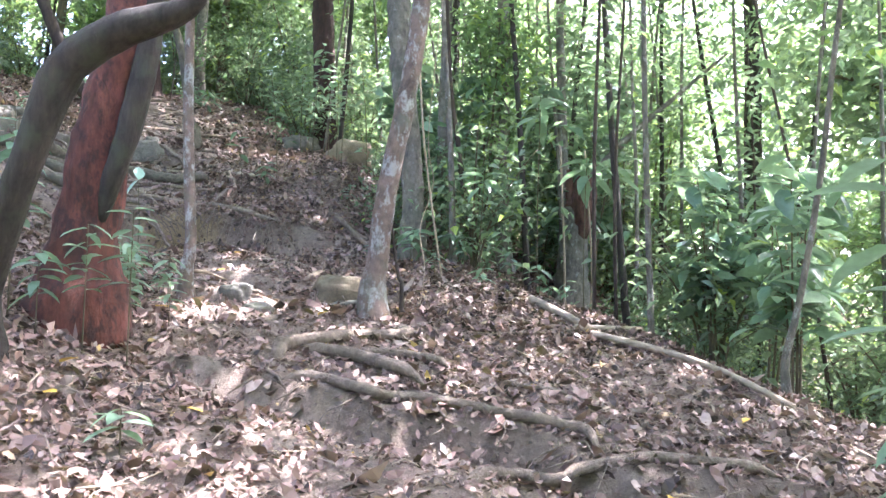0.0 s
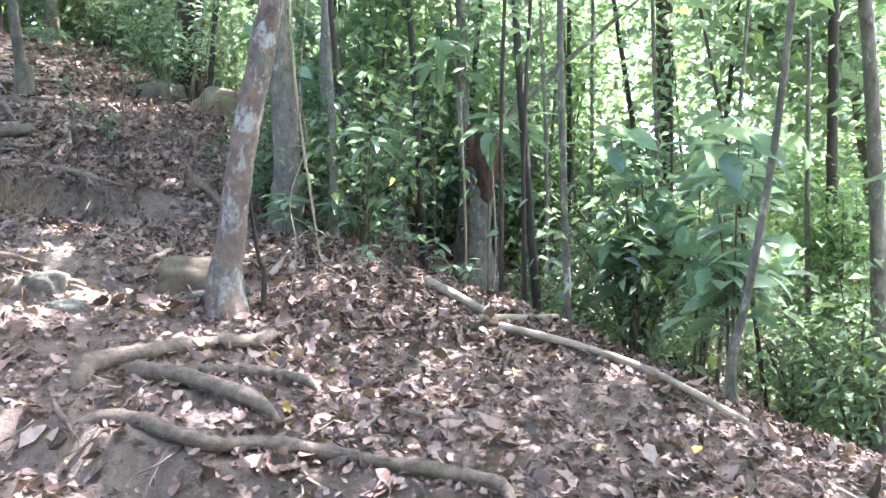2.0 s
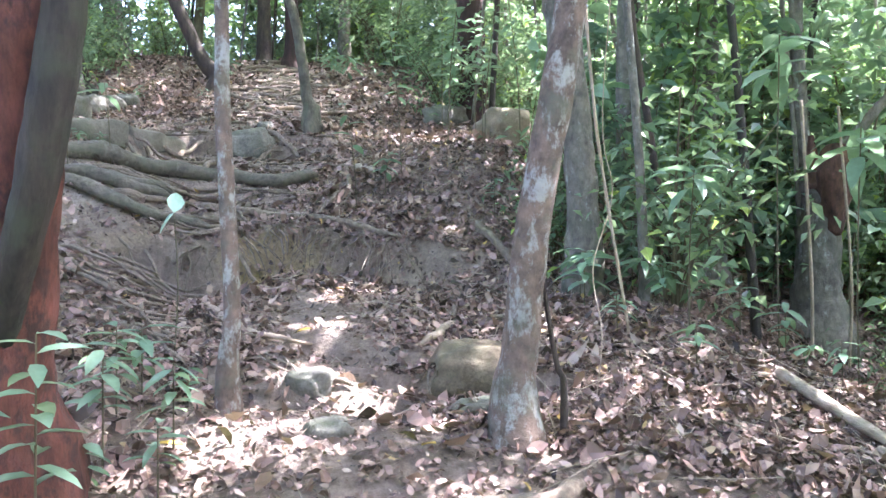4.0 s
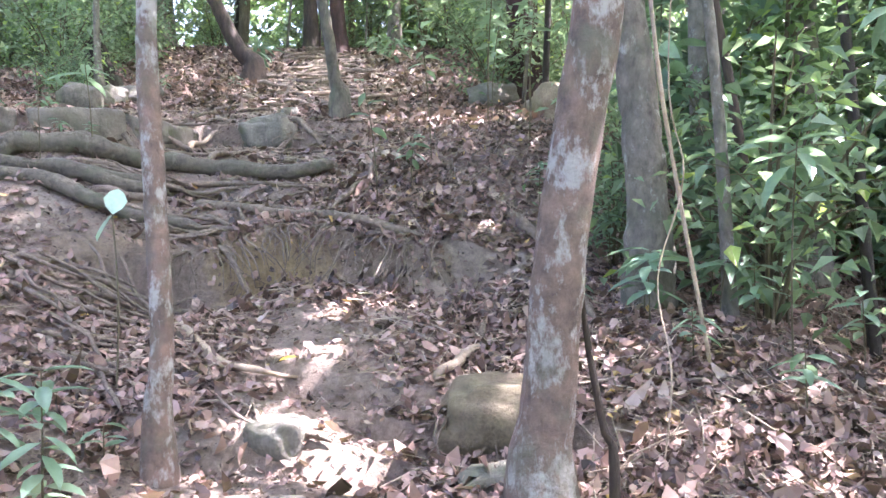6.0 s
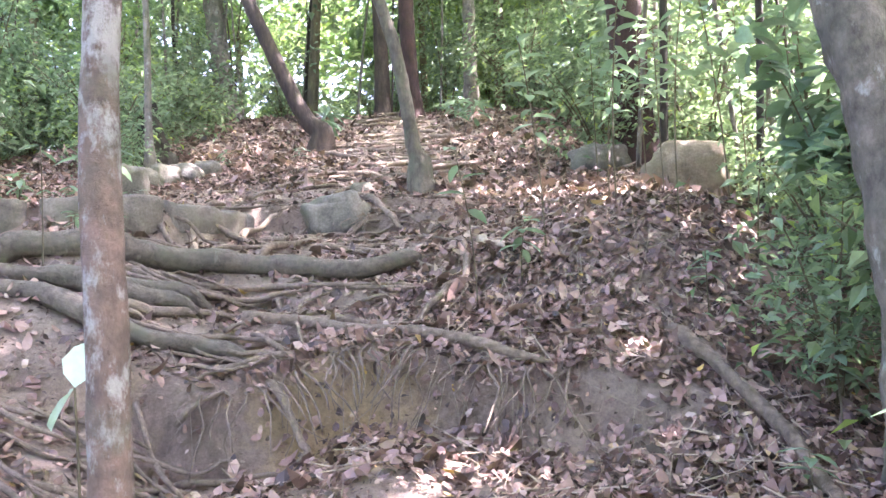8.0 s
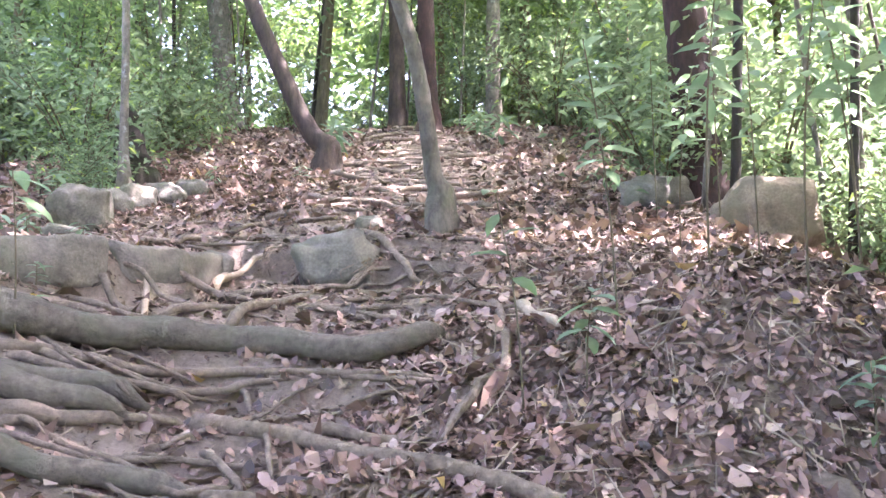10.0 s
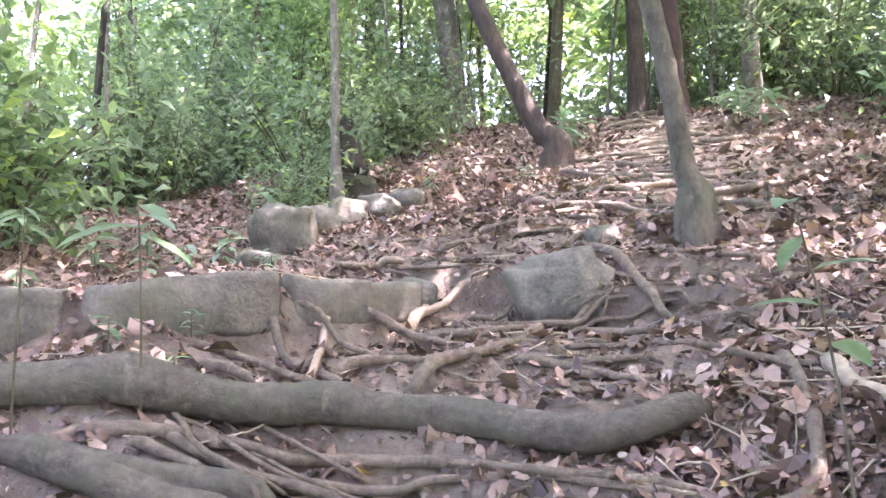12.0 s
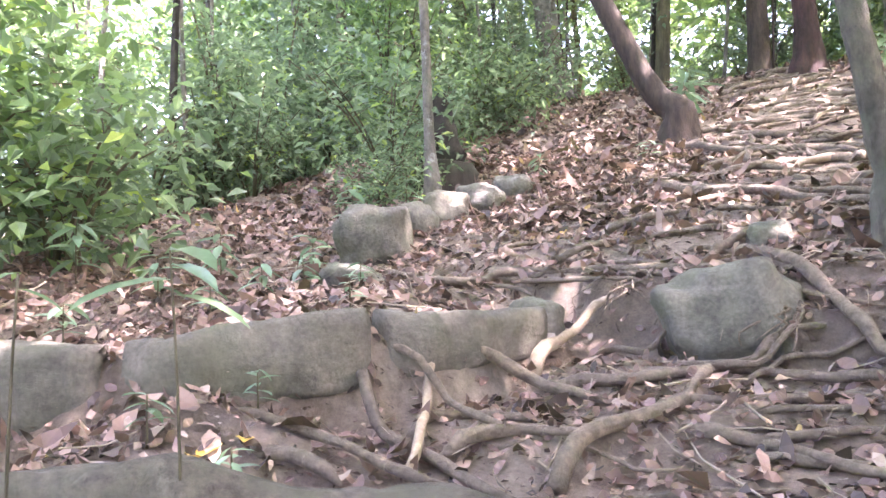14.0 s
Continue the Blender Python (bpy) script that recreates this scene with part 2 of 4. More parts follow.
# ---- ground ----
# heights along the uphill axis u = -0.42 x + 0.9 y; v = 0.9 x + 0.42 y runs across the trail
PROFILE = [(-8, -2.0), (-2, -.55), (.3, .12), (3.0, .98), (3.7, 1.18), (4.5, 1.4), (5.0, 1.58), (5.6, 1.74), (6.1, 1.87), (6.9, 2.1),
           (7.7, 2.62), (8.4, 2.98), (8.9, 3.2), (9.5, 3.48), (10, 3.7), (11.6, 4.22), (13.3, 4.85), (14.9, 5.5), (16.2, 6.05), (19, 6.7), (26, 7.6), (60, 10)]
# eroded ledges: line of the lip, drop, length of the tread below
LEDGES = [([(-.9, 4.2), (-.6, 4.13), (-.31, 3.96), (.1, 3.97), (.45, 3.91), (.66, 3.68)], .15, .45),
          ([(.1, 3.3), (.3, 3.66), (.55, 3.6), (.9, 3.7), (1.2, 3.7)], .08, .35),
          ([(-2.85, 6.85), (-2.62, 7.0), (-2.48, 7.25), (-2.28, 7.4), (-1.9, 7.44), (-1.5, 7.48)], .25, .42),
          ([(-1.75, 5.62), (-1.45, 5.66), (-1.2, 5.72)], .12, .3),
          ([(-1.5, 6.2), (-1.15, 6.22)], .1, .25),
          ([(-3.0, 7.75), (-2.5, 7.95), (-2.15, 8.05)], .08, .3),
          ([(-4.0, 8.95), (-3.6, 9.0), (-3.25, 9.03)], .2, .4),
          ([(-1.05, 6.02), (-.6, 6.05)], .16, .3),
          ([(-4.9, 6.65), (-4.55, 6.95), (-4.22, 7.28), (-4.05, 7.65), (-3.98, 8.05), (-3.96, 8.3)], .17, .35)]


def table(tab, u):
    for (a, b), (c, d) in zip(tab, tab[1:]):
        if u <= c:
            return b + (d - b) * (u - a) / (c - a)
    return tab[-1][1]


def ease(a, b, x):
    t = min(1, max(0, (x - a) / (b - a)))
    return t * t * (3 - 2 * t)


REACH = [(min(p[0] for p in line) - 2 * tread, max(p[0] for p in line) + 2 * tread, min(p[1] for p in line) - 2 * tread, max(p[1] for p in line) + 2 * tread) for line, _, tread in LEDGES]


def ledge_drop(x, y):
    low = 0
    for (line, drop, tread), (x0, x1, y0, y1) in zip(LEDGES, REACH):
        if not (x0 < x < x1 and y0 < y < y1):
            continue
        best = (9, 0)
        for i in range(len(line) - 1):
            (ax, ay), (bx, by) = line[i], line[i + 1]
            dx, dy = bx - ax, by - ay
            c = min(1, max(0, ((x - ax) * dx + (y - ay) * dy) / (dx * dx + dy * dy)))
            px, py = ax + c * dx, ay + c * dy
            d = math.hypot(x - px, y - py)
            if d < best[0]:
                if c == 1 and i + 2 < len(line):
                    dx, dy = line[i + 2][0] - ax, line[i + 2][1] - ay
                elif c == 0 and i > 0:
                    dx, dy = bx - line[i - 1][0], by - line[i - 1][1]
                best = (d, (x - px) * dy - (y - py) * dx)
        d, side = best
        if side > 0:
            low += drop * ease(0, .11, d) * math.exp(-(d / tread) ** 2) * ease(2 * tread, 1.6 * tread, d)
    return low


def ground(x, y):
    u, v = -.42 * x + .9 * y, .9 * x + .42 * y
    z = .25 * table(PROFILE, u - .15) + .5 * table(PROFILE, u) + .25 * table(PROFILE, u + .15)
    edge = 3.6 + .15 * math.sin(u * .9) - .9 * ease(4.5, 7.5, u)
    fall = max(0, v - edge)
    z -= .33 * fall * ease(0, .8, fall) + .2 * max(0, fall - 2.5) * ease(12, 2, u)
    z += .25 * ease(.5, -.6, v) * ease(1.5, 4, u) * ease(9.9, 8.8, u)
    z += .25 * math.exp(-((u - 8.2) / .5) ** 2 - ((v + .6) / .45) ** 2)
    z += .36 * math.exp(-((u - 8.15) / .62) ** 2 - ((v - 2.5) / .75) ** 2)
    z += .14 * math.exp(-((u - 6.2) / .5) ** 2 - ((v - 2.75) / .45) ** 2)
    z += .18 * (min(2.8, max(1.2, -v)) - 1.2) * ease(20, 6, u)
    z -= .4 * max(0, -v - 3.0) * ease(22, 14, u)
    # root-held terraces across the upper trail
    step = (u + .1 * math.sin(v * 2.1 + u) + .05 * math.sin(v * 5.3)) / .42
    z += .07 * (ease(.55, 1, step - math.floor(step)) - (step - math.floor(step))) * ease(7.2, 7.6, u) * ease(17, 15, u) * ease(-.9, -.5, v) * ease(2.1, 1.5, v)
    return z - ledge_drop(x, y)


def cover(x, y):
    """How thick the dry leaves lie, 0 to 1."""
    u, v = -.42 * x + .9 * y, .9 * x + .42 * y
    bare = math.exp(-((v - 1.15) / .5) ** 2) * ease(1, 3, u) * ease(7.3, 6.9, u) * (.55 + .43 * ease(4.8, 5.4, u))
    bare = max(bare, .3 * ease(1.75, 1.3, v) * ease(-.9, -.3, v) * ease(7.0, 7.3, u) * ease(10.6, 9.6, u))
    bare = max(bare, .8 * math.exp(-((v - .95) / .75) ** 2) * ease(9.6, 10.6, u) * ease(18, 16, u))
    low = ledge_drop(x, y)
    return max(0.05, 1 - bare - (2.2 * low if low > .07 else 0))


def bumpy(x, y):
    p = Vector((x, y, 0))
    return ground(x, y) + 0.035 * noise.noise(p * 1.7) + 0.022 * noise.noise(p * 5) + 0.012 * noise.noise(p * 12) + 0.006 * noise.noise(p * 27)


def spaced(fine_from, fine_to, fine, low, high):
    out = list(np.arange(fine_from, fine_to, fine))
    step, a = fine, fine_to
    while a < high:
        out.append(a)
        step *= 1.22
        a += step
    out.append(high)
    step, a = fine, fine_from
    while a > low:
        step *= 1.22
        a -= step
        out.insert(0, max(a, low))
    return out


XS, YS = spaced(-5.4, 2.4, 0.034, -220, 220), spaced(1.6, 10.8, 0.034, -220, 260)
HEIGHTS = np.array([[bumpy(x, y) for x in XS] for y in YS])


def lie(x, y):
    """The height of the ground's sheet."""
    i, j = min(max(np.searchsorted(XS, x), 1), len(XS) - 1), min(max(np.searchsorted(YS, y), 1), len(YS) - 1)
    a, b = (x - XS[i - 1]) / (XS[i] - XS[i - 1]), (y - YS[j - 1]) / (YS[j] - YS[j - 1])
    h = HEIGHTS
    return (h[j - 1, i - 1] * (1 - a) + h[j - 1, i] * a) * (1 - b) + (h[j, i - 1] * (1 - a) + h[j, i] * a) * b


def build_ground():
    xs, ys = XS, YS
    verts = [(x, y, h) for y, row in zip(ys, HEIGHTS) for x, h in zip(xs, row)]
    n = len(xs)
    faces = [(j * n + i, j * n + i + 1, (j + 1) * n + i + 1, (j + 1) * n + i) for j in range(len(ys) - 1) for i in range(n - 1)]
    tagged(new("ground", mesh_of("ground", verts, faces, SOIL)), "steep trodden forest trail of brown soil with eroded steps", "ground", kind="structure")


build_ground()


def build_litter():
    base, way, up, size = [], [], [], []
    tries = 0
    while len(base) < 175000 and tries < 330000:
        tries += 1
        where = rng.random()
        if where < 0.22:
            x, y = rng.uniform(-2.6, 1.6), rng.uniform(5.4, 10)
        elif where < 0.82:
            x, y = rng.uniform(-7.2, 3.2), rng.uniform(1.0, 11.5)
        elif where < 0.94:
            x, y = rng.uniform(-8.5, -1), rng.uniform(9.5, 18)
        else:
            x, y = rng.uniform(-12, 7), rng.uniform(-2, 20)
        if rng.random() > cover(x, y) * (0.85 + 0.5 * noise.noise(Vector((x * 1.3, y * 1.3, 5)))):
            continue
        s = (0.024 + 0.036 * rng.random() + 0.04 * (rng.random() < 0.12)) * (1.0 if where < .82 else 1.5) 
        a, t = rng.uniform(0, 6.283), rng.normal(0, 0.4)
        d = np.array((math.cos(a), math.sin(a), t))
        z = lie(x, y)
        sx, sy = (lie(x + 0.12, y) - z) / .12, (lie(x, y + 0.12) - z) / .12
        d[2] += 0.8 * (sx * d[0] + sy * d[1])
        base.append((x - d[0] * s / 2, y - d[1] * s / 2, z + 0.008 + 0.016 * rng.random() - d[2] * s / 2 + abs(t) * s * .3))
        way.append(d)
        up.append((rng.normal(-0.7 * sx, 0.75), rng.normal(-0.7 * sy, 0.75), 1))
        size.append(s)
    size = np.array(size)
    me = leaf_cloud("leaf_litter", base, way, np.array(up), size, size * rng.uniform(0.36, 0.62, len(size)), LITTER, rng.normal(0.05, 0.42, (len(size), 1)))
    n = 80000
    x, y = rng.uniform(-5.6, 2.6, n), rng.uniform(1.6, 10.8, n)
    z = np.array([lie(a, b) for a, b in zip(x, y)])
    L = rng.uniform(.012, .032, n)
    way = turned(n, .8)
    crumbs = leaf_cloud("leaf_crumbs", np.stack([x, y, z + .006 + .01 * rng.random(n)], 1), way, face_up(n, .5), L, L * rng.uniform(.35, .8, n), LITTER, .1, light=True)
    tagged(new("leaf_crumbs", crumbs), "crumbled bits of dry brown leaves on the soil", "leaf litter", kind="stuff")
    tagged(new("leaf_litter", me), "thick litter of dry brown and pinkish fallen leaves on the slope", "leaf litter", kind="stuff")


build_litter()


def build_twigs():
    """Thin dry twigs strewn over the litter, thickest on the mound."""
    verts, faces = [], []
    for i in range(3800):
        if i % 5 < 3:
            x, y = rng.uniform(-2.5, .9), rng.uniform(5.6, 9.6)
        else:
            x, y = rng.uniform(-5.6, 2.4), rng.uniform(2.0, 11.0)
        if rng.random() > cover(x, y):
            continue
        a, length, r = rng.uniform(0, 6.283), rng.uniform(.06, .2) + .25 * (rng.random() < .12), rng.uniform(.0012, .0032)
        dx, dy, bend = math.cos(a) * length / 2, math.sin(a) * length / 2, rng.normal(0, .12)
        row = [(x - dx, y - dy), (x - dy * bend, y + dx * bend), (x + dx, y + dy)]
        k = len(verts)
        lift = (rng.uniform(.01, .03), rng.uniform(.015, .04), rng.uniform(.005, .06))
        for (px, py), up in zip(row, lift):
            z = lie(px, py) + up
            verts += [(px - math.sin(a) * r, py + math.cos(a) * r, z - r), (px + math.sin(a) * r, py - math.cos(a) * r, z - r), (px, py, z + r)]
        for j in (0, 3):
            faces += [(k + j + m, k + j + (m + 1) % 3, k + j + 3 + (m + 1) % 3, k + j + 3 + m) for m in range(3)]
    tagged(new("fallen_twigs", mesh_of("fallen_twigs", verts, faces, DEAD_WOOD)), "thin dry twigs strewn over the fallen leaves", "twigs", kind="stuff")


build_twigs()


# ---- roots ----
def root(kind, radius, *points):
    """A root that lies on the ground, half sunk, and dives in at its ends."""
    radius *= (1 if points[0][1] < 5.3 else .7 if radius >= .03 else .85) if radius < .05 and kind in ("r", "pale") else 1
    flat = smooth_line([(x, y, 0, radius) for x, y in points], 0.045)
    rows, n = [], len(flat)
    for i, (x, y, _, r) in enumerate(flat):
        k = i / (n - 1)
        dive = ease(0.12, 0, k) + ease(0.88, 1, k)
        r = r * (1 - 0.35 * k) * (1 - .6 * ease(.88, 1, k)) * (1 + 0.3 * noise.noise(Vector((x * 3, y * 3, 1))))
        rows.append((x + 0.012 * noise.noise(Vector((x * 8, y * 8, 3))), y + 0.012 * noise.noise(Vector((x * 8, y * 8, 9))), r))
    zs = np.array([lie(x, y) for x, y, _ in rows])
    w = 7
    soft = np.array([np.max(zs[max(0, i - 2):i + 3]) * 0.5 + np.mean(zs[max(0, i - w):i + w + 1]) * 0.5 for i in range(n)])
    line = []
    for i, (x, y, r) in enumerate(rows):
        k = i / (n - 1)
        lift = 0.8 * r - (2.2 * r if kind not in ("pole", "stick", "branch") else 0) * (ease(0.08, 0, k) + ease(0.92, 1, k))
        line.append((x, y, soft[i] + lift, r))
    loose = kind in ("pole", "stick", "branch")
    name = "fallen_branch" if loose else "tree_root"
    label = {"great": "thick grey-brown tree root lying across the trail", "pale": "worn pale tree root running over bare soil",
             "pole": "long brown fallen pole along the lip of a bank", "stick": "short pale broken branch lying on dry leaves",
             "branch": "grey-brown fallen branch lying down the leafy mound"}.get(kind, "exposed grey-brown tree root on the trail")
    mat = {"great": GREAT_BARK, "pale": PALE_ROOT, "stick": DEAD_WOOD, "branch": ROOT_BARK}.get(kind, ROOT_BARK)
    v, f = tube(np.array(line), 9 if radius > 0.025 else 7, 0.2, 10.0)
    tagged(new(name, mesh_of(name, v, f, mat)), label, "fallen branch" if loose else "tree root", "" if loose else "exposed roots of the trail")


root('great', 0.075, (-4.05, 6.72), (-3.82, 6.98), (-3.65, 7.19), (-3.56, 7.31), (-3.47, 7.49), (-3.33, 7.67), (-3.14, 7.82), (-2.90, 7.90), (-2.66, 8.00), (-2.55, 8.14), (-2.48, 8.36))
root('r', 0.026, (-3.75, 6.95), (-3.60, 7.09), (-3.48, 7.27), (-3.34, 7.45), (-3.26, 7.59), (-3.06, 7.74), (-2.92, 7.80), (-2.78, 7.83), (-2.60, 7.91), (-2.45, 7.95), (-2.30, 8.00))
root('r', 0.02, (-3.60, 7.10), (-3.47, 7.15), (-3.35, 7.19), (-3.31, 7.21))
root('great', 0.055, (-3.80, 6.86), (-3.67, 6.90), (-3.57, 6.95), (-3.44, 7.02), (-3.30, 7.14), (-3.16, 7.25))
root('r', 0.022, (-3.54, 7.22), (-3.37, 7.29), (-3.25, 7.39), (-3.13, 7.51))
root('r', 0.026, (-3.80, 7.41), (-3.72, 7.46), (-3.65, 7.49), (-3.58, 7.51))
root('pale', 0.02, (-3.93, 8.20), (-3.97, 8.11), (-3.80, 7.93), (-3.59, 7.72), (-3.55, 7.66))
root('r', 0.026, (-4.04, 7.93), (-4.00, 8.09), (-3.88, 8.29), (-3.70, 8.36), (-3.50, 8.39))
root('r', 0.03, (-3.76, 8.38), (-3.57, 8.47), (-3.45, 8.59), (-3.38, 8.80), (-3.14, 8.86), (-2.91, 8.92))
root('r', 0.034, (-3.32, 7.92), (-3.36, 8.09), (-3.34, 8.25), (-3.30, 8.34), (-3.33, 8.50), (-3.40, 8.72), (-3.33, 8.86), (-3.24, 9.04))
root('r', 0.02, (-3.40, 8.39), (-3.21, 8.50), (-3.05, 8.65), (-2.89, 8.81))
root('r', 0.022, (-3.28, 8.32), (-3.15, 8.31), (-3.00, 8.35), (-2.84, 8.33), (-2.72, 8.36))
root('r', 0.02, (-3.08, 8.33), (-2.96, 8.45), (-2.87, 8.56), (-2.79, 8.54))
root('pale', 0.026, (-3.88, 8.44), (-3.95, 8.74), (-3.92, 8.94), (-3.86, 9.03))
root('r', 0.03, (-4.84, 8.66), (-4.52, 8.66), (-4.41, 8.87), (-4.26, 8.99), (-4.00, 9.03), (-3.81, 9.14), (-3.50, 9.22))
root('r', 0.042, (-3.72, 9.41), (-3.44, 9.30), (-3.23, 9.14), (-3.06, 8.99), (-2.91, 8.92))
root('r', 0.022, (-4.31, 9.08), (-4.14, 9.34), (-3.87, 9.43), (-3.72, 9.63), (-3.41, 9.72))
root('r', 0.026, (-3.72, 9.27), (-3.68, 9.46), (-3.70, 9.58))
root('r', 0.03, (-4.30, 9.82), (-4.18, 10.20), (-3.98, 10.40), (-3.75, 10.52), (-3.63, 10.70))
root('r', 0.026, (-4.49, 10.73), (-4.02, 10.79), (-3.59, 10.88))
root('pale', 0.035, (-4.18, 10.97), (-4.04, 11.13), (-3.98, 11.29), (-3.82, 11.04))
root('r', 0.03, (-5.48, 12.36), (-4.97, 11.95), (-4.55, 11.97), (-4.27, 11.75), (-4.09, 12.02))
root('r', 0.024, (-4.46, 11.00), (-4.67, 11.38), (-4.82, 11.75), (-5.08, 12.09))
root('r', 0.03, (-5.72, 13.17), (-5.20, 13.40), (-4.80, 13.49), (-4.56, 13.68))
root('r', 0.026, (-5.40, 12.67), (-5.00, 12.75), (-4.49, 12.80))
root('r', 0.024, (-5.02, 11.64), (-4.50, 11.45), (-4.10, 11.52))
root('r', 0.022, (-3.74, 7.83), (-3.80, 7.99), (-3.68, 8.10), (-3.53, 8.13))
root('r', 0.026, (-3.62, 7.83), (-3.56, 7.99), (-3.48, 8.12))
root('pale', 0.02, (-4.27, 8.31), (-4.22, 8.46), (-4.08, 8.52))
root('r', 0.018, (-4.10, 7.83), (-4.09, 7.90), (-4.10, 7.99), (-4.14, 8.14))
root('r', 0.02, (-5.16, 8.73), (-4.83, 8.68), (-4.72, 8.79))
root('pole', 0.034, (-3.05, 7.44), (-2.75, 7.5), (-2.4, 7.5), (-2.0, 7.5), (-1.56, 7.47))
root('r', 0.045, (-3.47, 6.95), (-3.36, 7.02), (-3.26, 7.12), (-3.17, 7.25))
root('r', 0.024, (-3.40, 6.94), (-3.27, 7.14), (-3.12, 7.30), (-3.08, 7.43))
root('r', 0.03, (-3.16, 6.92), (-3.13, 7.06), (-3.01, 7.19), (-2.95, 7.29))
root('r', 0.02, (-2.98, 7.35), (-2.79, 7.29), (-2.67, 7.22))
root('r', 0.035, (-2.74, 7.57), (-2.55, 7.62), (-2.35, 7.64), (-2.16, 7.71))
root('r', 0.032, (-2.52, 8.77), (-2.30, 8.41), (-2.17, 8.05), (-2.22, 7.95), (-2.22, 7.71), (-2.22, 7.59))
root('r', 0.022, (-3.54, 7.07), (-3.41, 7.16), (-3.35, 7.24), (-3.23, 7.37))
root('stick', 0.03, (-2.31, 8.65), (-2.18, 8.45), (-2.02, 8.24))
root('r', 0.024, (-3.04, 7.14), (-2.88, 7.17), (-2.70, 7.19), (-2.58, 7.25))
root('r', 0.03, (-3.07, 7.14), (-2.74, 7.11), (-2.51, 7.00), (-2.42, 6.99), (-2.39, 6.98), (-2.45, 6.95))
root('r', 0.018, (-2.82, 6.70), (-2.66, 6.79), (-2.55, 6.88), (-2.47, 6.95))
root('r', 0.015, (-2.84, 6.76), (-2.75, 6.92), (-2.76, 7.04))
root('r', 0.02, (-3.16, 6.28), (-3.13, 6.48), (-3.00, 6.56), (-2.89, 6.67))
root('r', 0.02, (-3.10, 6.34), (-3.07, 6.51), (-2.97, 6.59), (-2.88, 6.66))
root('r', 0.022, (-3.05, 6.35), (-2.96, 6.46), (-2.92, 6.57), (-2.82, 6.59))
root('great', 0.06, (-4.2, 6.45), (-3.95, 6.62), (-3.70, 6.75), (-3.44, 6.78), (-3.24, 6.86), (-2.96, 7.10), (-2.75, 7.17))
root('great', 0.055, (-4.03, 6.7), (-3.78, 6.84), (-3.55, 6.96), (-3.38, 7.16), (-3.16, 7.34))
root('r', 0.02, (-3.39, 7.17), (-3.23, 7.51), (-2.90, 7.78), (-2.66, 7.87), (-2.30, 7.98))
root('r', 0.016, (-3.09, 7.72), (-2.81, 7.49), (-2.61, 7.28))
root('r', 0.016, (-3.45, 6.97), (-3.34, 7.01), (-3.25, 7.02))
root('pale', 0.025, (-2.73, 6.72), (-2.19, 6.27), (-1.92, 6.09), (-1.74, 6.10), (-1.66, 6.20))
root('r', 0.012, (-1.75, 6.00), (-1.58, 5.76), (-1.49, 5.64))
root('r', 0.012, (-2.13, 6.21), (-1.78, 5.82), (-1.61, 5.69), (-1.52, 5.66))
root('r', 0.03, (-1.49, 5.66), (-1.34, 5.67), (-1.24, 5.69))
root('pale', 0.026, (-1.09, 6.24), (-1.02, 6.32), (-0.99, 6.60), (-0.81, 6.71))
root('r', 0.02, (-1.02, 6.7), (-1.06, 6.92), (-.97, 7.04), (-.84, 7.06))
root('r', 0.03, (-0.81, 5.64), (-0.70, 5.72), (-0.61, 5.84))
root('r', 0.016, (-2.59, 5.96), (-2.34, 5.83), (-2.01, 5.59))
root('r', 0.045, (-0.87, 4.46), (-0.85, 4.66), (-0.70, 4.78), (-0.49, 4.91), (-0.29, 5.00), (-0.18, 5.23))
root('r', 0.042, (-0.78, 4.64), (-0.63, 4.57), (-0.47, 4.51), (-0.28, 4.38), (-0.10, 4.23))
root('r', 0.03, (-0.50, 4.64), (-0.25, 4.67), (0.02, 4.53))
root('r', 0.032, (-0.82, 4.22), (-0.60, 4.19), (-0.45, 4.07), (-0.31, 4.01), (-0.20, 4.09), (-0.07, 4.10), (0.11, 4.05), (0.28, 4.00), (0.50, 3.98), (0.64, 3.92), (0.66, 3.72))
root('r', 0.016, (0.24, 4.49), (0.44, 4.37), (0.63, 4.35))
root('r', 0.032, (0.09, 3.34), (0.28, 3.72), (0.51, 3.65), (0.88, 3.77), (1.11, 3.76), (1.47, 3.77))
root('r', 0.014, (-0.99, 4.53), (-0.86, 4.24), (-0.75, 4.06))
root('branch', 0.032, (-1.18, 7.85), (-0.92, 7.62), (-0.72, 7.39), (-0.54, 6.87))


def lying_stick(points, radius, label):
    rows = [(x, y, bumpy(x, y) + 0.02 + radius, radius * (1 - 0.4 * i / len(points))) for i, (x, y) in enumerate(points)]
    v, f = tube(smooth_line(rows, 0.08), 8, 0.15)
    tagged(new("fallen_branch", mesh_of("fallen_branch", v, f, DEAD_WOOD)), label, "fallen branch")


lying_stick([(.62, 6.35), (.8, 5.95), (.95, 5.72)], 0.03, "pale broken branch lying on dry leaves")
lying_stick([(.86, 5.7), (1.1, 5.8), (1.36, 5.92)], 0.026, "thin straight fallen branch on dry leaves")
lying_stick([(.95, 5.6), (1.3, 5.4), (1.6, 5.05), (1.85, 4.62)], 0.024, "long thin fallen branch along the slope's edge")


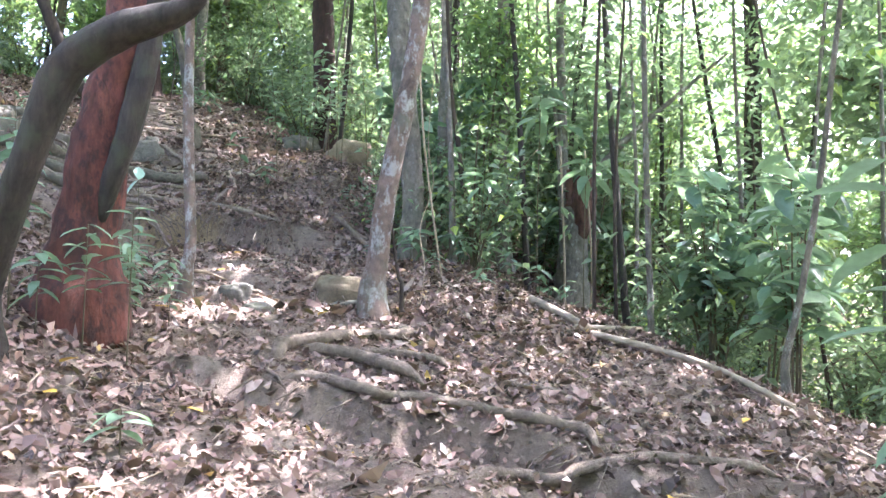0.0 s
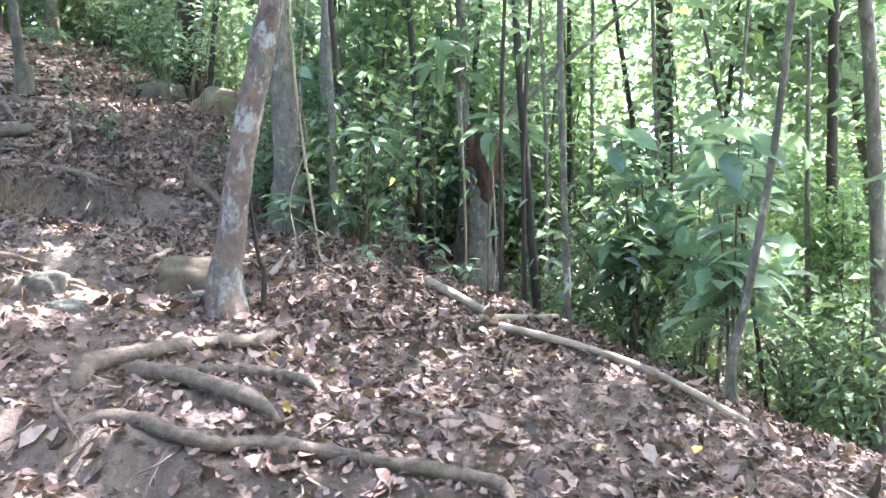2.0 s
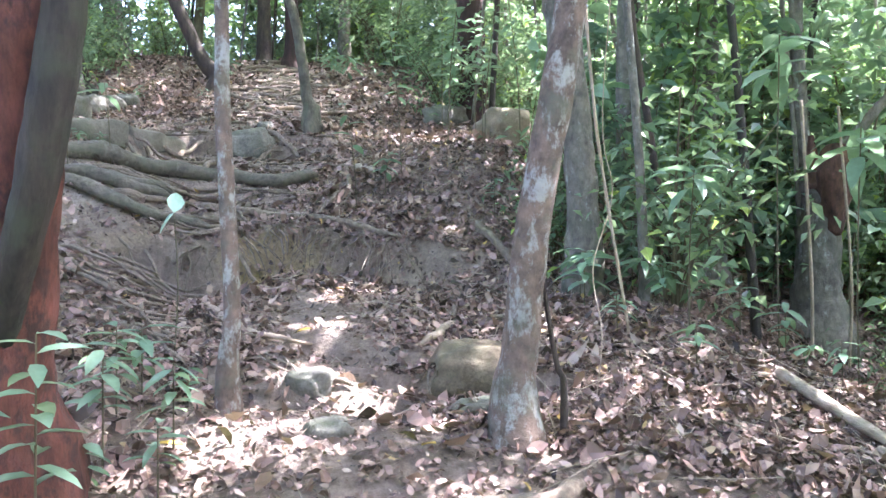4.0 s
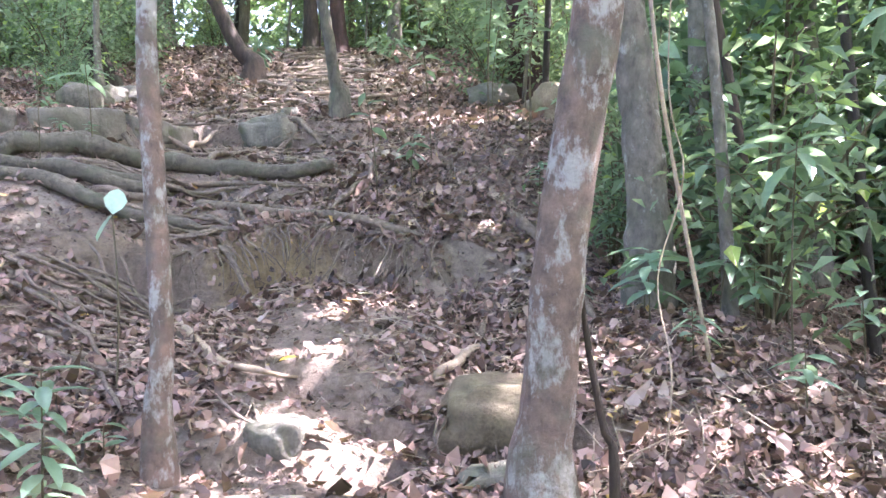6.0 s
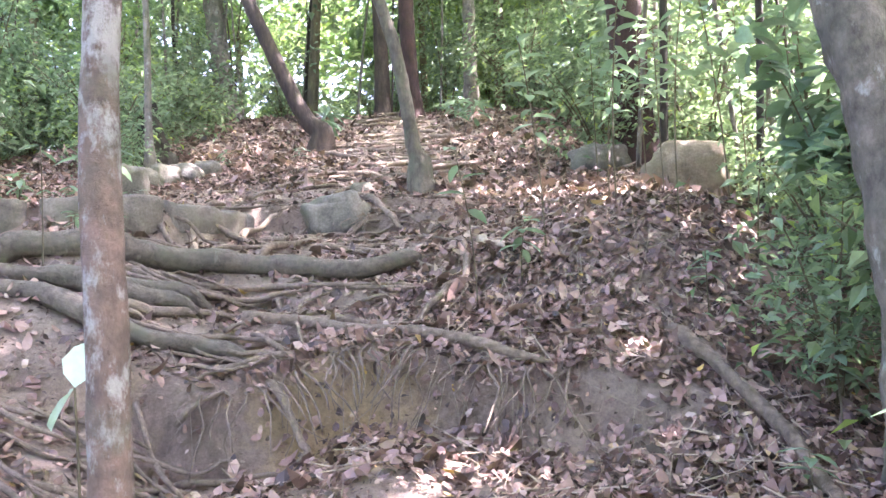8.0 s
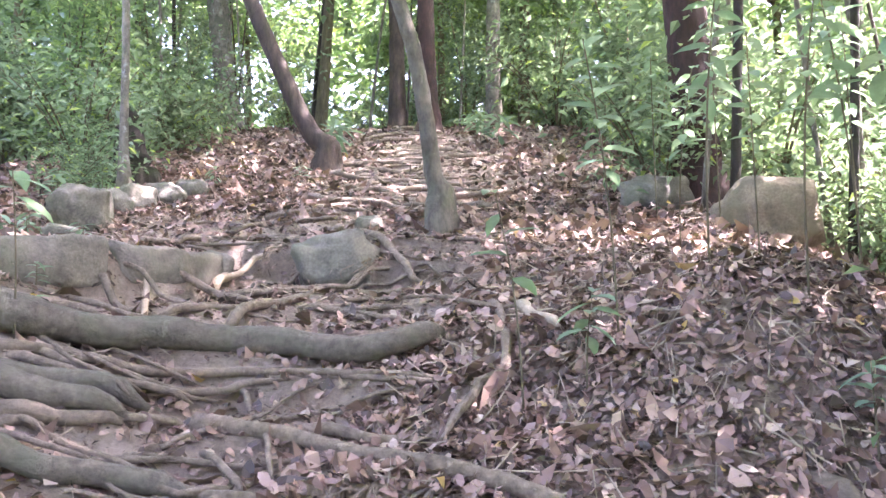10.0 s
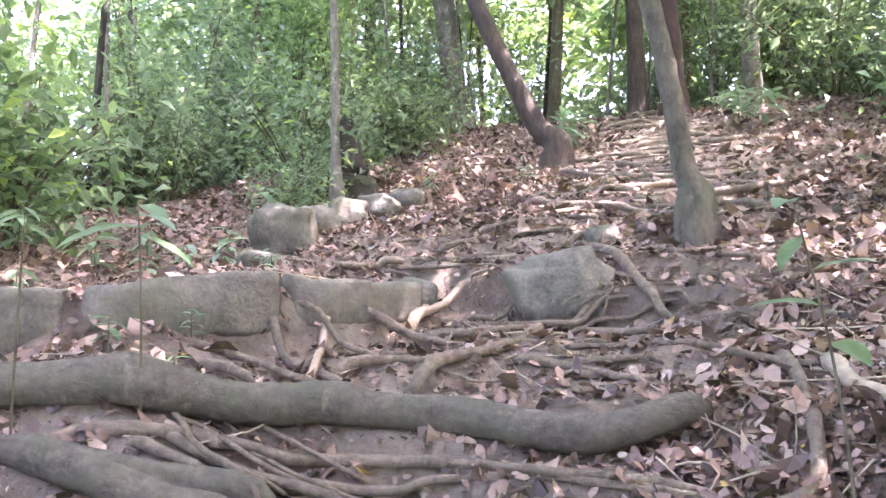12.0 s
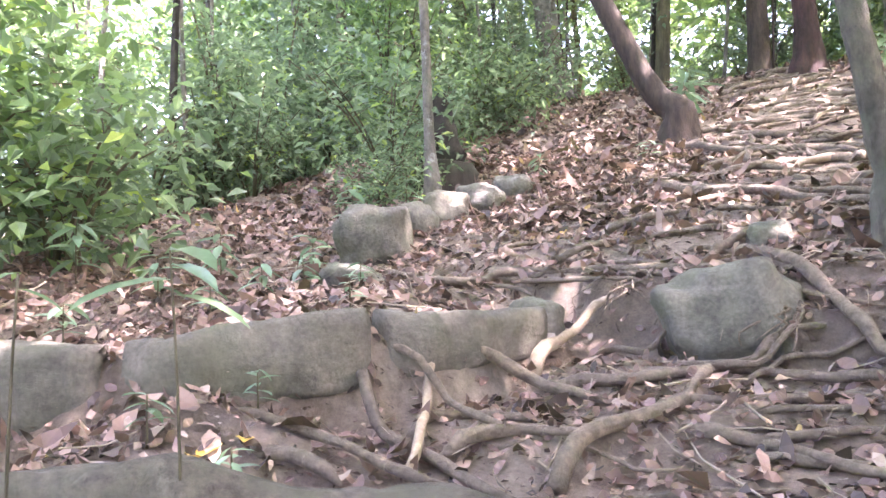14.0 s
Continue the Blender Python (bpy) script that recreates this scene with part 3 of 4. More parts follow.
# ---- rocks ----
def rock(x, y, sx, sy, sz, label, material=ROCK, turn=0.0, sink=0.3, seed=0, square=0.7, name="rock"):
    bm = bmesh.new()
    bmesh.ops.create_icosphere(bm, subdivisions=4, radius=1)
    for v in bm.verts:
        p = v.co.copy()
        q = Vector([math.copysign(abs(c) ** square, c) for c in p])
        s = Vector((seed * 3.1, seed * 1.7, 0))
        q *= 1 + 0.3 * noise.noise(p * 1.3 + s) + 0.1 * noise.noise(p * 3.5 + s) + 0.025 * noise.noise(p * 9 + s)
        v.co = Vector((q.x * sx / 2, q.y * sy / 2, q.z * sz / 2))
    me = bpy.data.meshes.new(name)
    bm.to_mesh(me)
    bm.free()
    me.materials.append(material)
    me.polygons.foreach_set("use_smooth", [True] * len(me.polygons))
    ob = tagged(new(name, me), label, name.replace("_", " "))
    ob.matrix_world = pose(x, y, ground(x, y) + sz / 2 - sink * sz, rng.uniform(-6, 6), rng.uniform(-6, 6), turn)


rock(-3.5, 9.02, .44, .38, .36, "squarish mossy grey granite rock held by roots", turn=28, sink=0.73, seed=1, square=.6)
rock(-4.12, 8.72, .2, .17, .2, "small rounded grey stone between roots", turn=10, seed=2, sink=.45)
rock(-3.62, 9.55, .18, .14, .12, "small grey stone beside a root", turn=40, seed=3, sink=.5)
rock(-5.3, 8.82, .36, .3, .34, "mossy grey boulder at the edge of the thicket", turn=40, seed=4, sink=.2)
rock(-5.45, 9.2, .26, .22, .24, "mossy grey boulder in a row of stones", turn=10, seed=5)
rock(-5.6, 9.55, .3, .22, .24, "mossy grey boulder in a row of stones", turn=70, seed=6)
rock(-5.66, 9.9, .28, .22, .2, "mossy grey boulder in a row of stones", turn=20, seed=7)
rock(-5.68, 10.2, .26, .2, .2, "brown stone at the end of the stone row", turn=20, seed=17)
rock(-5.02, 8.5, .3, .24, .16, "low mossy stone half sunk in leaves", turn=20, seed=8, sink=.45)
rock(-1.35, 10.5, .58, .48, .46, "pale weathered boulder behind shrubs", PALE_ROCK, 20, .3, 9, .75, "boulder")
rock(-2.1, 10.9, .5, .4, .3, "grey stone behind shrubs at the trail's edge", ROCK, 50, .3, 18)
rock(-.78, 6.1, .42, .3, .34, "clay-coloured rock at the foot of a leaning trunk", CLAY, 10, .66, 10)
rock(-.62, 5.68, .36, .18, .13, "flat grey stone beside the trunk's roots", ROCK, 30, .5, 11)
rock(-1.45, 5.68, .24, .16, .16, "dark stone set in a step of the trail", ROCK, 0, .66, 13)
rock(-1.18, 5.25, .18, .14, .1, "dark stone lying on the trail", ROCK, 20, .5, 14)


def slab(first, last):
    """A weathered slab of the stone ledge along the left bank, between two shares of its length."""
    line = smooth_line([(-5.0, 6.5, 0, .1), (-4.62, 6.9, 0, .11), (-4.26, 7.28, 0, .1), (-4.09, 7.66, 0, .1), (-4.02, 8.03, 0, .09), (-4.0, 8.35, 0, .07), (-4.0, 8.6, 0, .04)], 0.03)
    total = len(line)
    line = line[int(first * total):int(last * total)]
    verts, faces, k = [], [], 18
    for i, (x, y, _, r) in enumerate(line):
        along = first + i / total
        r *= 1 - .35 * ease(.9, 1, i / len(line)) - .35 * ease(.1, 0, i / len(line))
        d = line[min(i + 1, len(line) - 1)] - line[max(i - 1, 0)]
        a, b = d[1] / math.hypot(d[0], d[1]), -d[0] / math.hypot(d[0], d[1])
        top = 3.4 + 0.09 * along + .025 * math.sin(9 * along + 3 * first)
        low = 3.1 + 0.2 * along
        for j in range(k):
            t = 2 * math.pi * j / k
            c, s = math.copysign(abs(math.cos(t)) ** .5, math.cos(t)), math.copysign(abs(math.sin(t)) ** .4, math.sin(t))
            q = Vector((x + a * c * r, y + b * c * r, (top + low) / 2 + s * (top - low) / 2))
            q += Vector((a, b, .5)) * (.07 * noise.noise(q * 2.3) + .03 * noise.noise(q * 8) + .012 * noise.noise(q * 21))
            verts.append(q)
    n = len(line)
    for i in range(n - 1):
        for j in range(k):
            p, q = i * k + j, i * k + (j + 1) % k
            faces.append((p, q, q + k, p + k))
    faces += [tuple(range(k))[::-1], tuple((n - 1) * k + j for j in range(k))]
    tagged(new("stone_slab", mesh_of("stone_slab", verts, faces, LEDGE_STONE)), "low stained grey stone slab along the bank beside the roots", "stone slab", "slabs of the stone ledge")


slab(0, .44)
slab(.445, .72)
slab(.725, 1)


# ---- trees ----
TO_SUN = np.array((math.sin(radians(SUN_ROUND)) * math.cos(radians(SUN_UP)), math.cos(radians(SUN_ROUND)) * math.cos(radians(SUN_UP)), math.sin(radians(SUN_UP))))
# ground spots and radii meant to be sunlit; the crowns are thinned above them
SUN_SPOTS = [(-1.3, 5.75, 1.8, .3), (-1.5, 5.0, 1.6, .28), (-1.7, 6.4, 1.95, .28), (-.6, 4.9, 1.5, .2), (-1.8, 6.95, 2.1, .25),
        (-2.2, 9.8, 3.6, .45), (-1.55, 9.9, 3.55, .5), (-1.05, 9.6, 3.35, .4), (-2.7, 9.6, 3.6, .35), (-3.2, 10.9, 4.1, .4)]


def crown_mesh(name, centres, spread, count, size, material, origin=(0, 0, 0)):
    """Leaves in clumps round the given centres (x, y, z)."""
    c = np.array(centres, float)
    pick = rng.integers(0, len(c), count)
    clump = rng.normal(0, 1, (max(8, count // 22), 3)) * spread
    b = c[pick] + clump[rng.integers(0, len(clump), count)] + rng.normal(0, 0.22, (count, 3))
    # canopy gaps cut along the sun's rays, to lay sun patches on the trail
    keep = np.ones(count, bool)
    for gx, gy, gz, r in SUN_SPOTS:
        rel = b + np.array(origin) - (gx, gy, gz)
        off = rel - np.outer(rel @ TO_SUN, TO_SUN)
        keep &= np.linalg.norm(off, axis=1) > r * (1 + .3 * np.sin(5 * b[:, 0] + 3 * b[:, 1]))
    b = b[keep]
    count = len(b)
    L = size * rng.uniform(0.6, 1.3, count)
    return leaf_cloud(name, b, turned(count), face_up(count), L, L * rng.uniform(0.4, 0.55, count), material, light=True)


def flare(line, more=1.6):
    x, y, z, r = line[0]
    return [(x, y, z - 0.15, r * more), (x, y, z + 0.02, r * (more * .75 + .25))] + [(x, y, z + 0.22, r * 1.08)] + line[1:]


def tree(x, y, rows, bark, label, crown=0, high=6.0, wide=1.6, extra=(), extra_bark=None, category="tree", rough=0.1, leaf=0.2, more=1.6):
    """rows: offsets dx, dy, dz and radius up the trunk. The trunk runs on to its crown above."""
    z = ground(x, y)
    ob = thing("tree", x, y, z, label, category)
    rows = flare([tuple(r) for r in rows], more)
    part("trunk", limbs("trunk", [rows], bark, 14, 0.06, rough, 7.0), ob)
    for line in extra:
        part("limb", limbs("limb", [line], extra_bark or bark, 10, 0.06, rough, 7.0), ob)
    if crown:
        tx, ty, tz, _ = rows[-1]
        tips = []
        for i in range(6):
            a = i * 1.05 + rng.random()
            tips.append((tx + wide * math.cos(a) * rng.uniform(.5, 1.1), ty + wide * math.sin(a) * rng.uniform(.5, 1.1), tz + rng.uniform(-.3, 1.0)))
        part("branching", limbs("branching", [[(tx, ty, tz - .3, .03), ((tx + q[0]) / 2, (ty + q[1]) / 2, (tz * .6 + q[2] * .4), .02), (*q, .008)] for q in tips], bark, 5, 0.3), ob)
        # overhead crown, thickened by the factor to shade the ground
        part("crown", crown_mesh("crown", tips, (wide * .4, wide * .4, .45), int(crown * 2.6), leaf, CANOPY, (x, y, z)), ob)
    return ob


# red-barked tree with a dark second stem and a curved dark limb
tree(-1.87, 4.36, [(0, 0, 0, .21), (.02, -.03, .35, .175), (.08, -.06, .75, .15), (.17, -.1, 1.2, .135), (.27, -.13, 1.6, .13), (.36, -.1, 2.4, .13), (.4, 0, 4.2, .1), (.3, .2, 6.5, .07)],
     RED_BARK, "leaning tree with peeling red bark and a dark mossy second stem", 1500, wide=1.7,
     extra=[[(.14, -.12, .5, .03), (.22, -.16, .75, .055), (.3, -.17, 1.0, .06), (.37, -.17, 1.4, .06), (.46, -.13, 2.2, .058), (.64, .0, 3.6, .05), (.76, .15, 5, .03)]], extra_bark=DARK_BARK, rough=.14, more=1.35)
# a dark stem that bends over in front of it
tree(-1.88, 3.54, [(0, 0, 0, .075), (.1, -.07, .37, .062), (.2, -.13, .63, .064), (.3, -.16, .9, .07), (.4, -.17, 1.11, .076), (.58, -.18, 1.25, .072), (.76, -.19, 1.3, .058), (.88, -.19, 1.35, .042), (.93, -.2, 1.46, .03), (.9, -.2, 1.9, .02), (.95, -.1, 2.6, .012)],
     DARK_BARK, "dark crooked stem bending over beside a red trunk", rough=.16)
tree(-1.68, 5.38, [(0, 0, 0, .042), (.02, 0, .4, .036), (-.02, .03, .9, .036), (-.04, .03, 1.3, .033), (-.06, .05, 1.9, .03), (-.12, .05, 3.5, .025), (-.1, .1, 5.5, .02)],
     LICHEN_BARK, "slender sapling with blotched grey-brown bark beside the trail", 700, wide=1.2)
tree(-.48, 5.42, [(0, 0, 0, .078), (.02, 0, .3, .074), (.06, -.01, .65, .071), (.11, -.02, .95, .068), (.19, -.03, 1.35, .065), (.25, -.03, 1.7, .062), (.34, 0, 2.6, .062), (.4, .1, 4.5, .05), (.4, .3, 6.5, .04)],
     LICHEN_BARK, "leaning tree trunk with lichen patches at the trail's edge", 1500, wide=1.9)
tree(-.33, 7.2, [(0, 0, 0, .11), (0, .02, .5, .1), (-.03, .05, 1.1, .1), (-.1, .05, 1.6, .105), (-.16, .1, 2.6, .11), (-.1, .2, 4.5, .09), (0, .3, 7, .06)],
     GREY_BARK, "grey trunk with pale lichen standing in undergrowth", 1500, wide=2.0, rough=.2, more=1.3)
tree(.02, 7.0, [(0, 0, 0, .028), (-.02, .02, 1, .026), (-.1, .05, 2.5, .02), (-.1, 0, 4.4, .014)], GREY_BARK, "thin grey sapling beside a larger trunk", 250, wide=.8)
tree(.55, 8.9, [(0, 0, 0, .1), (0, .02, 1, .085), (.02, 0, 3, .07), (.05, 0, 6, .05)], GREY_BARK, "grey trunk half hidden by shrubs", 1700, wide=1.8)
tree(-.08, 8.5, [(0, 0, 0, .07), (-.02, .02, 1, .06), (.03, 0, 3, .05), (.05, .1, 6.5, .03)], GREY_BARK, "grey trunk standing among shrubs", 900, wide=1.5)
tree(3.8, 10.4, [(0, 0, 0, .14), (0, 0, 1.2, .12), (.06, 0, 2.5, .115), (.1, 0, 4.2, .1), (.15, .1, 7, .07)], DARK_BARK, "dark trunk down the slope against bright leaves", 1200, wide=1.8)
tree(1.95, 4.95, [(0, 0, 0, .022), (.08, -.05, .6, .019), (.2, -.1, 1.3, .017), (.3, -.15, 2.1, .015), (.5, -.2, 3.4, .01)], GREY_BARK, "thin leaning sapling at the slope's edge", 220, wide=.8)
tree(-3.17, 9.66, [(0, 0, 0, .078), (-.03, -.02, .3, .058), (-.07, -.04, .65, .052), (-.135, -.075, 1.1, .05), (-.22, -.12, 1.45, .048), (-.4, -.2, 2.3, .045), (-.5, -.2, 3.4, .04), (-.5, -.1, 5.5, .03)],
     MOSSY_BARK, "young leaning tree with dark mossy bark rising from the roots", 1500, wide=2.0, rough=.16)
tree(-5.62, 12.1, [(0, 0, 0, .12), (-.18, -.05, .4, .1), (-.42, -.15, .95, .09), (-.68, -.3, 1.65, .085), (-1.0, -.4, 2.6, .08), (-1.3, -.4, 4.2, .06), (-1.4, -.3, 6, .05)],
     BROWN_BARK, "brown tree leaning out over the slope", 1700, wide=2.2)
tree(-5.8, 14.9, [(0, 0, 0, .15), (0, 0, .6, .125), (-.03, 0, 1.6, .12), (-.05, 0, 3.4, .1), (0, 0, 6.5, .07)], MAROON_BARK, "upright tree with dark maroon bark on the upper trail", 2000, wide=2.4)
tree(-1.84, 11.25, [(0, 0, 0, .2), (0, 0, .5, .17), (-.02, 0, 1.3, .16), (-.06, .02, 2.4, .15), (0, 0, 4.5, .12), (.1, 0, 7, .08)], MAROON_BARK, "stout tree with dark maroon bark behind shrubs", 2200, wide=2.4)
tree(-9.3, 14.8, [(0, 0, 0, .22), (-.05, 0, .8, .18), (-.2, 0, 2, .17), (-.35, 0, 3.5, .15), (-.4, 0, 7, .1)], GREY_BARK, "grey furrowed trunk in the thicket", 1300, wide=2.0, rough=.2)
tree(-5.5, 16.6, [(0, 0, 0, .13), (.02, 0, 1.5, .11), (.08, 0, 3.5, .1), (.1, 0, 7, .06)], GREY_BARK, "pale grey trunk above the upper trail", 1800, wide=2.4)
tree(-6.9, 16.0, [(0, 0, 0, .14), (0, 0, 1.5, .12), (-.05, 0, 3.5, .11), (-.1, 0, 7, .07)], BROWN_BARK, "brown trunk above the upper trail", 1800, wide=2.4)
tree(-5.95, 9.75, [(0, 0, 0, .05), (-.02, 0, .5, .035), (-.03, 0, 1.3, .03), (-.1, 0, 3, .025), (-.1, 0, 5, .015)], GREY_BARK, "thin sapling behind the row of stones", 350, wide=1.0)


# three added trees, whose high crowns shade the litter of the lower trail
tree(3.5, 6.1, [(0, 0, 0, .05), (.03, 0, 2, .045), (-.05, 0, 4.5, .04), (0, 0, 6.6, .03)], GREY_BARK, "slim grey tree added on the lower slope for shade", 1300, wide=2.6)
tree(3.7, 4.5, [(0, 0, 0, .05), (-.04, 0, 2, .045), (.05, 0, 4.5, .04), (0, 0, 6.4, .03)], GREY_BARK, "slim grey tree added on the lower slope for shade", 800, wide=2.4)
tree(4.6, 8.2, [(0, 0, 0, .06), (-.04, 0, 2, .05), (.05, 0, 4.5, .045), (0, 0, 7, .03)], BROWN_BARK, "slim brown tree added on the lower slope for shade", 800, wide=2.4)


# two added trees, whose crowns keep the sun off the upper trail
tree(-.6, 13.6, [(0, 0, 0, .07), (.03, 0, 2, .06), (-.05, 0, 4.5, .05), (0, 0, 6.8, .035)], GREY_BARK, "slim grey tree added for shade behind the shrubs of the mound", 1700, wide=2.7)
tree(-2.3, 16.2, [(0, 0, 0, .08), (.03, 0, 2, .07), (-.05, 0, 4.5, .05), (0, 0, 6.5, .035)], BROWN_BARK, "slim brown tree added for shade beside the upper trail", 1700, wide=2.7)


def broken_stump():
    x, y = 1.3, 8.85
    ob = thing("broken_trunk", x, y, ground(x, y), "broken tree trunk with a rusty splintered top and sprouts", "tree stump")
    part("trunk", limbs("trunk", [flare([(0, 0, 0, .19), (0, 0, .5, .165), (.03, 0, 1.05, .16), (.05, 0, 1.3, .13)])], GREY_BARK, 14, 0.06, .2, 7), ob)
    part("splintered_top", limbs("splintered_top", [[(.1, -.1, .75, .05), (.1, -.13, 1.0, .12), (.12, -.14, 1.25, .14), (.13, -.14, 1.42, .07)], [(-.02, -.1, 1.1, .07), (-.04, -.1, 1.5, .02)]], RUST_WOOD, 9, .04, .3, 18), ob, "rusty splintered wood")
    part("limb", limbs("limb", [[(.05, 0, 1.2, .06), (.28, 0, 1.5, .045), (.6, .05, 1.85, .035), (1.1, .1, 2.3, .025), (1.8, .2, 2.9, .015)]], GREY_BARK, 8, .08, .15), ob)
    part("stem", limbs("stem", [[(-.05, .05, 1.1, .06), (-.08, .05, 1.8, .055), (-.1, .08, 3.5, .045), (-.1, .1, 5.5, .03)]], GREY_BARK, 9, .1), ob)


broken_stump()
tree(-6.42, 10.25, [(0, 0, 0, .17), (.02, 0, .22, .14), (-.03, 0, .42, .12), (-.05, .02, .58, .09), (-.02, .02, .72, .03)], DARK_BARK, "dark broken stump half hidden behind the row of stones", rough=.3, category="tree stump")


# ---- undergrowth, built once for each kind and copied ----
def shrub_kind(label, height, stems, count, size, material, spread, name="shrub", low=0.15, fine=False, trunk=0.012, loose=0.1):
    ob = thing(name, 0, 0, 0, label, name.replace("_", " "), "undergrowth beside the trail")
    lines, tips = [], []
    for i in range(stems):
        a, lean = rng.uniform(0, 6.283), rng.uniform(.15, 1) * spread if stems > 1 else 0.12 * spread
        h = height * rng.uniform(.7, 1.05)
        c, s = math.cos(a), math.sin(a)
        lines.append([(.03 * c, .03 * s, -.08, trunk * 1.3), (lean * .25 * c, lean * .25 * s, h * .4, trunk), (lean * .6 * c, lean * .6 * s, h * .75, trunk * .7), (lean * c, lean * s, h, trunk * .35)])
        for k in range(7):
            t = rng.uniform(low, 1)
            bx, by, bz = lean * t ** 1.4 * c, lean * t ** 1.4 * s, h * t
            g, reach = rng.uniform(0, 6.283), spread * rng.uniform(.25, .6) * (1.15 - .6 * t)
            lines.append([(bx, by, bz, trunk * .45), (bx + reach * .5 * math.cos(g), by + reach * .5 * math.sin(g), bz + reach * .3, trunk * .3), (bx + reach * math.cos(g), by + reach * math.sin(g), bz + reach * .3, trunk * .15)])
    for line in lines:
        tips.append(smooth_line(line, .06)[:, :3])
    part("woody_stem", limbs("woody_stem", lines, STEM, 5 if trunk > .05 else 3, .3), ob)
    base = []
    per = max(1, count // len(tips))
    for pts in tips:
        k = rng.integers(int(len(pts) * .25), len(pts), per)
        base.append(pts[k])
    b = np.concatenate(base)
    b = b + rng.normal(0, loose, b.shape)
    n = len(b)
    L = size * rng.uniform(.55, 1.3, n)
    part("foliage", leaf_cloud("foliage", b, turned(n), face_up(n), L, L * rng.uniform(.4, .58, n), material, .3, fine, not fine), ob)
    return ob


KINDS = {
    "low": [shrub_kind("dense green shrub with small leaves", 1.0, 6, 720, .1, FOLIAGE, .85, loose=.17), shrub_kind("dense green shrub with small leaves", 1.4, 7, 880, .11, FOLIAGE, 1.0, loose=.2)],
    "mid": [shrub_kind("slender green understory sapling", 2.8, 3, 1700, .12, FOLIAGE, 1.0, "sapling", .1, trunk=.018, loose=.2), shrub_kind("slender green understory sapling", 3.8, 3, 2000, .125, CANOPY, 1.1, "sapling", .1, trunk=.02, loose=.22)],
    "broad": [shrub_kind("broad-leaved shrub with drooping glossy leaves", 1.2, 3, 130, .19, BROAD, .45, "broadleaf_shrub", .35, True, .009, .06), shrub_kind("broad-leaved shrub with drooping glossy leaves", 1.7, 3, 150, .2, BROAD, .5, "broadleaf_shrub", .4, True, .01, .06)],
    "leafy": [shrub_kind("tall shrub with broad soft green leaves", 2.6, 4, 330, .19, BROAD, .8, "broadleaf_shrub", .2, True, .012, .1), shrub_kind("tall shrub with broad soft green leaves", 3.3, 3, 340, .21, BROAD, .9, "broadleaf_shrub", .25, True, .013, .12)],
    "tall": [shrub_kind("tall slim forest tree with a green crown", 7.5, 1, 4600, .17, CANOPY, 3.4, "forest_tree", .16, trunk=.07, loose=.4), shrub_kind("tall slim forest tree with a green crown", 9.0, 1, 5000, .18, FOLIAGE, 3.8, "forest_tree", .2, trunk=.09, loose=.45)],
}


def plant(kind, x, y, scale=1.0):
    src = KINDS[kind][int(rng.integers(0, 2))]
    m = pose(x, y, ground(x, y) - .02, rng.uniform(-5, 5), rng.uniform(-5, 5), rng.uniform(0, 360)) @ Matrix.Scale(scale, 4)
    copy_thing(src, m)


def shades_sun_spot(x, y, wide):
    """Whether a plant of that half width would block the sun from a chosen sun patch."""
    for gx, gy, gz, r in SUN_SPOTS:
        for k in (1.5, 3, 5, 7, 9):
            if math.hypot(gx + TO_SUN[0] * k - x, gy + TO_SUN[1] * k - y) < wide:
                return True
    return False


def in_clearing(x, y, wide):
    """The clearing down the slope, a strip that runs north-east from the trail."""
    along, off = .436 * (x - .1) + .9 * (y - .6), .9 * (x - .1) - .436 * (y - .6)
    return along > 3.5 and abs(off - .1) < wide + .04 * along


def clear_of(x, y, u, v, kind):
    if kind == "tall" and (shades_sun_spot(x, y, 1.6) or in_clearing(x, y, .7)):
        return False
    if kind == "mid" and (shades_sun_spot(x, y, .5) or in_clearing(x, y, .1)):
        return False
    if -1.5 < v < 2.7 and u < 17:
        return False
    if kind != "low" and 2.7 <= v < 3.4 and u < 9:
        return False
    if -1.9 < v <= -1.5 and 4 < u < 10.8:
        return False
    if u < 4.2 and v < 4.2:
        return False
    if kind == "mid" and 2.7 <= v < 4.5 and u < 6.5:
        return False
    if 2.7 <= v < 3.7 and u < 6.2:
        return False
    # sight lines to the broken trunk and the grey trunks by it
    b = math.degrees(math.atan2(x - .2, y - 1.1))
    if 2 < b < 14 and y < 8.9 and kind != "low":
        return False
    if 4.5 < b < 11.5 and y < 8.7:
        return False
    if 19.5 < b < 22.5 and y < 10.4 and kind != "low":
        return False
    return True


def scatter(kind, count, ulow, uhigh, vlow, vhigh, smin, smax):
    made = tries = 0
    while made < count and tries < count * 40:
        tries += 1
        u, v = rng.uniform(ulow, uhigh), rng.uniform(vlow, vhigh)
        x, y = -.42 * u / .9864 + .9 * v / .9864, .9 * u / .9864 + .42 * v / .9864
        if clear_of(x, y, u, v, kind):
            plant(kind, x, y, rng.uniform(smin, smax))
            made += 1


scatter("low", 40, 3, 12, 2.7, 8, .5, 1.0)
scatter("mid", 26, 3, 13, 3.6, 9, .7, 1.1)
scatter("broad", 20, 4, 9, 3.0, 5, .7, 1.05)
scatter("leafy", 7, 6, 10, 4.6, 7, .7, 1.0)
scatter("tall", 11, 2, 18, 6, 14, .8, 1.2)
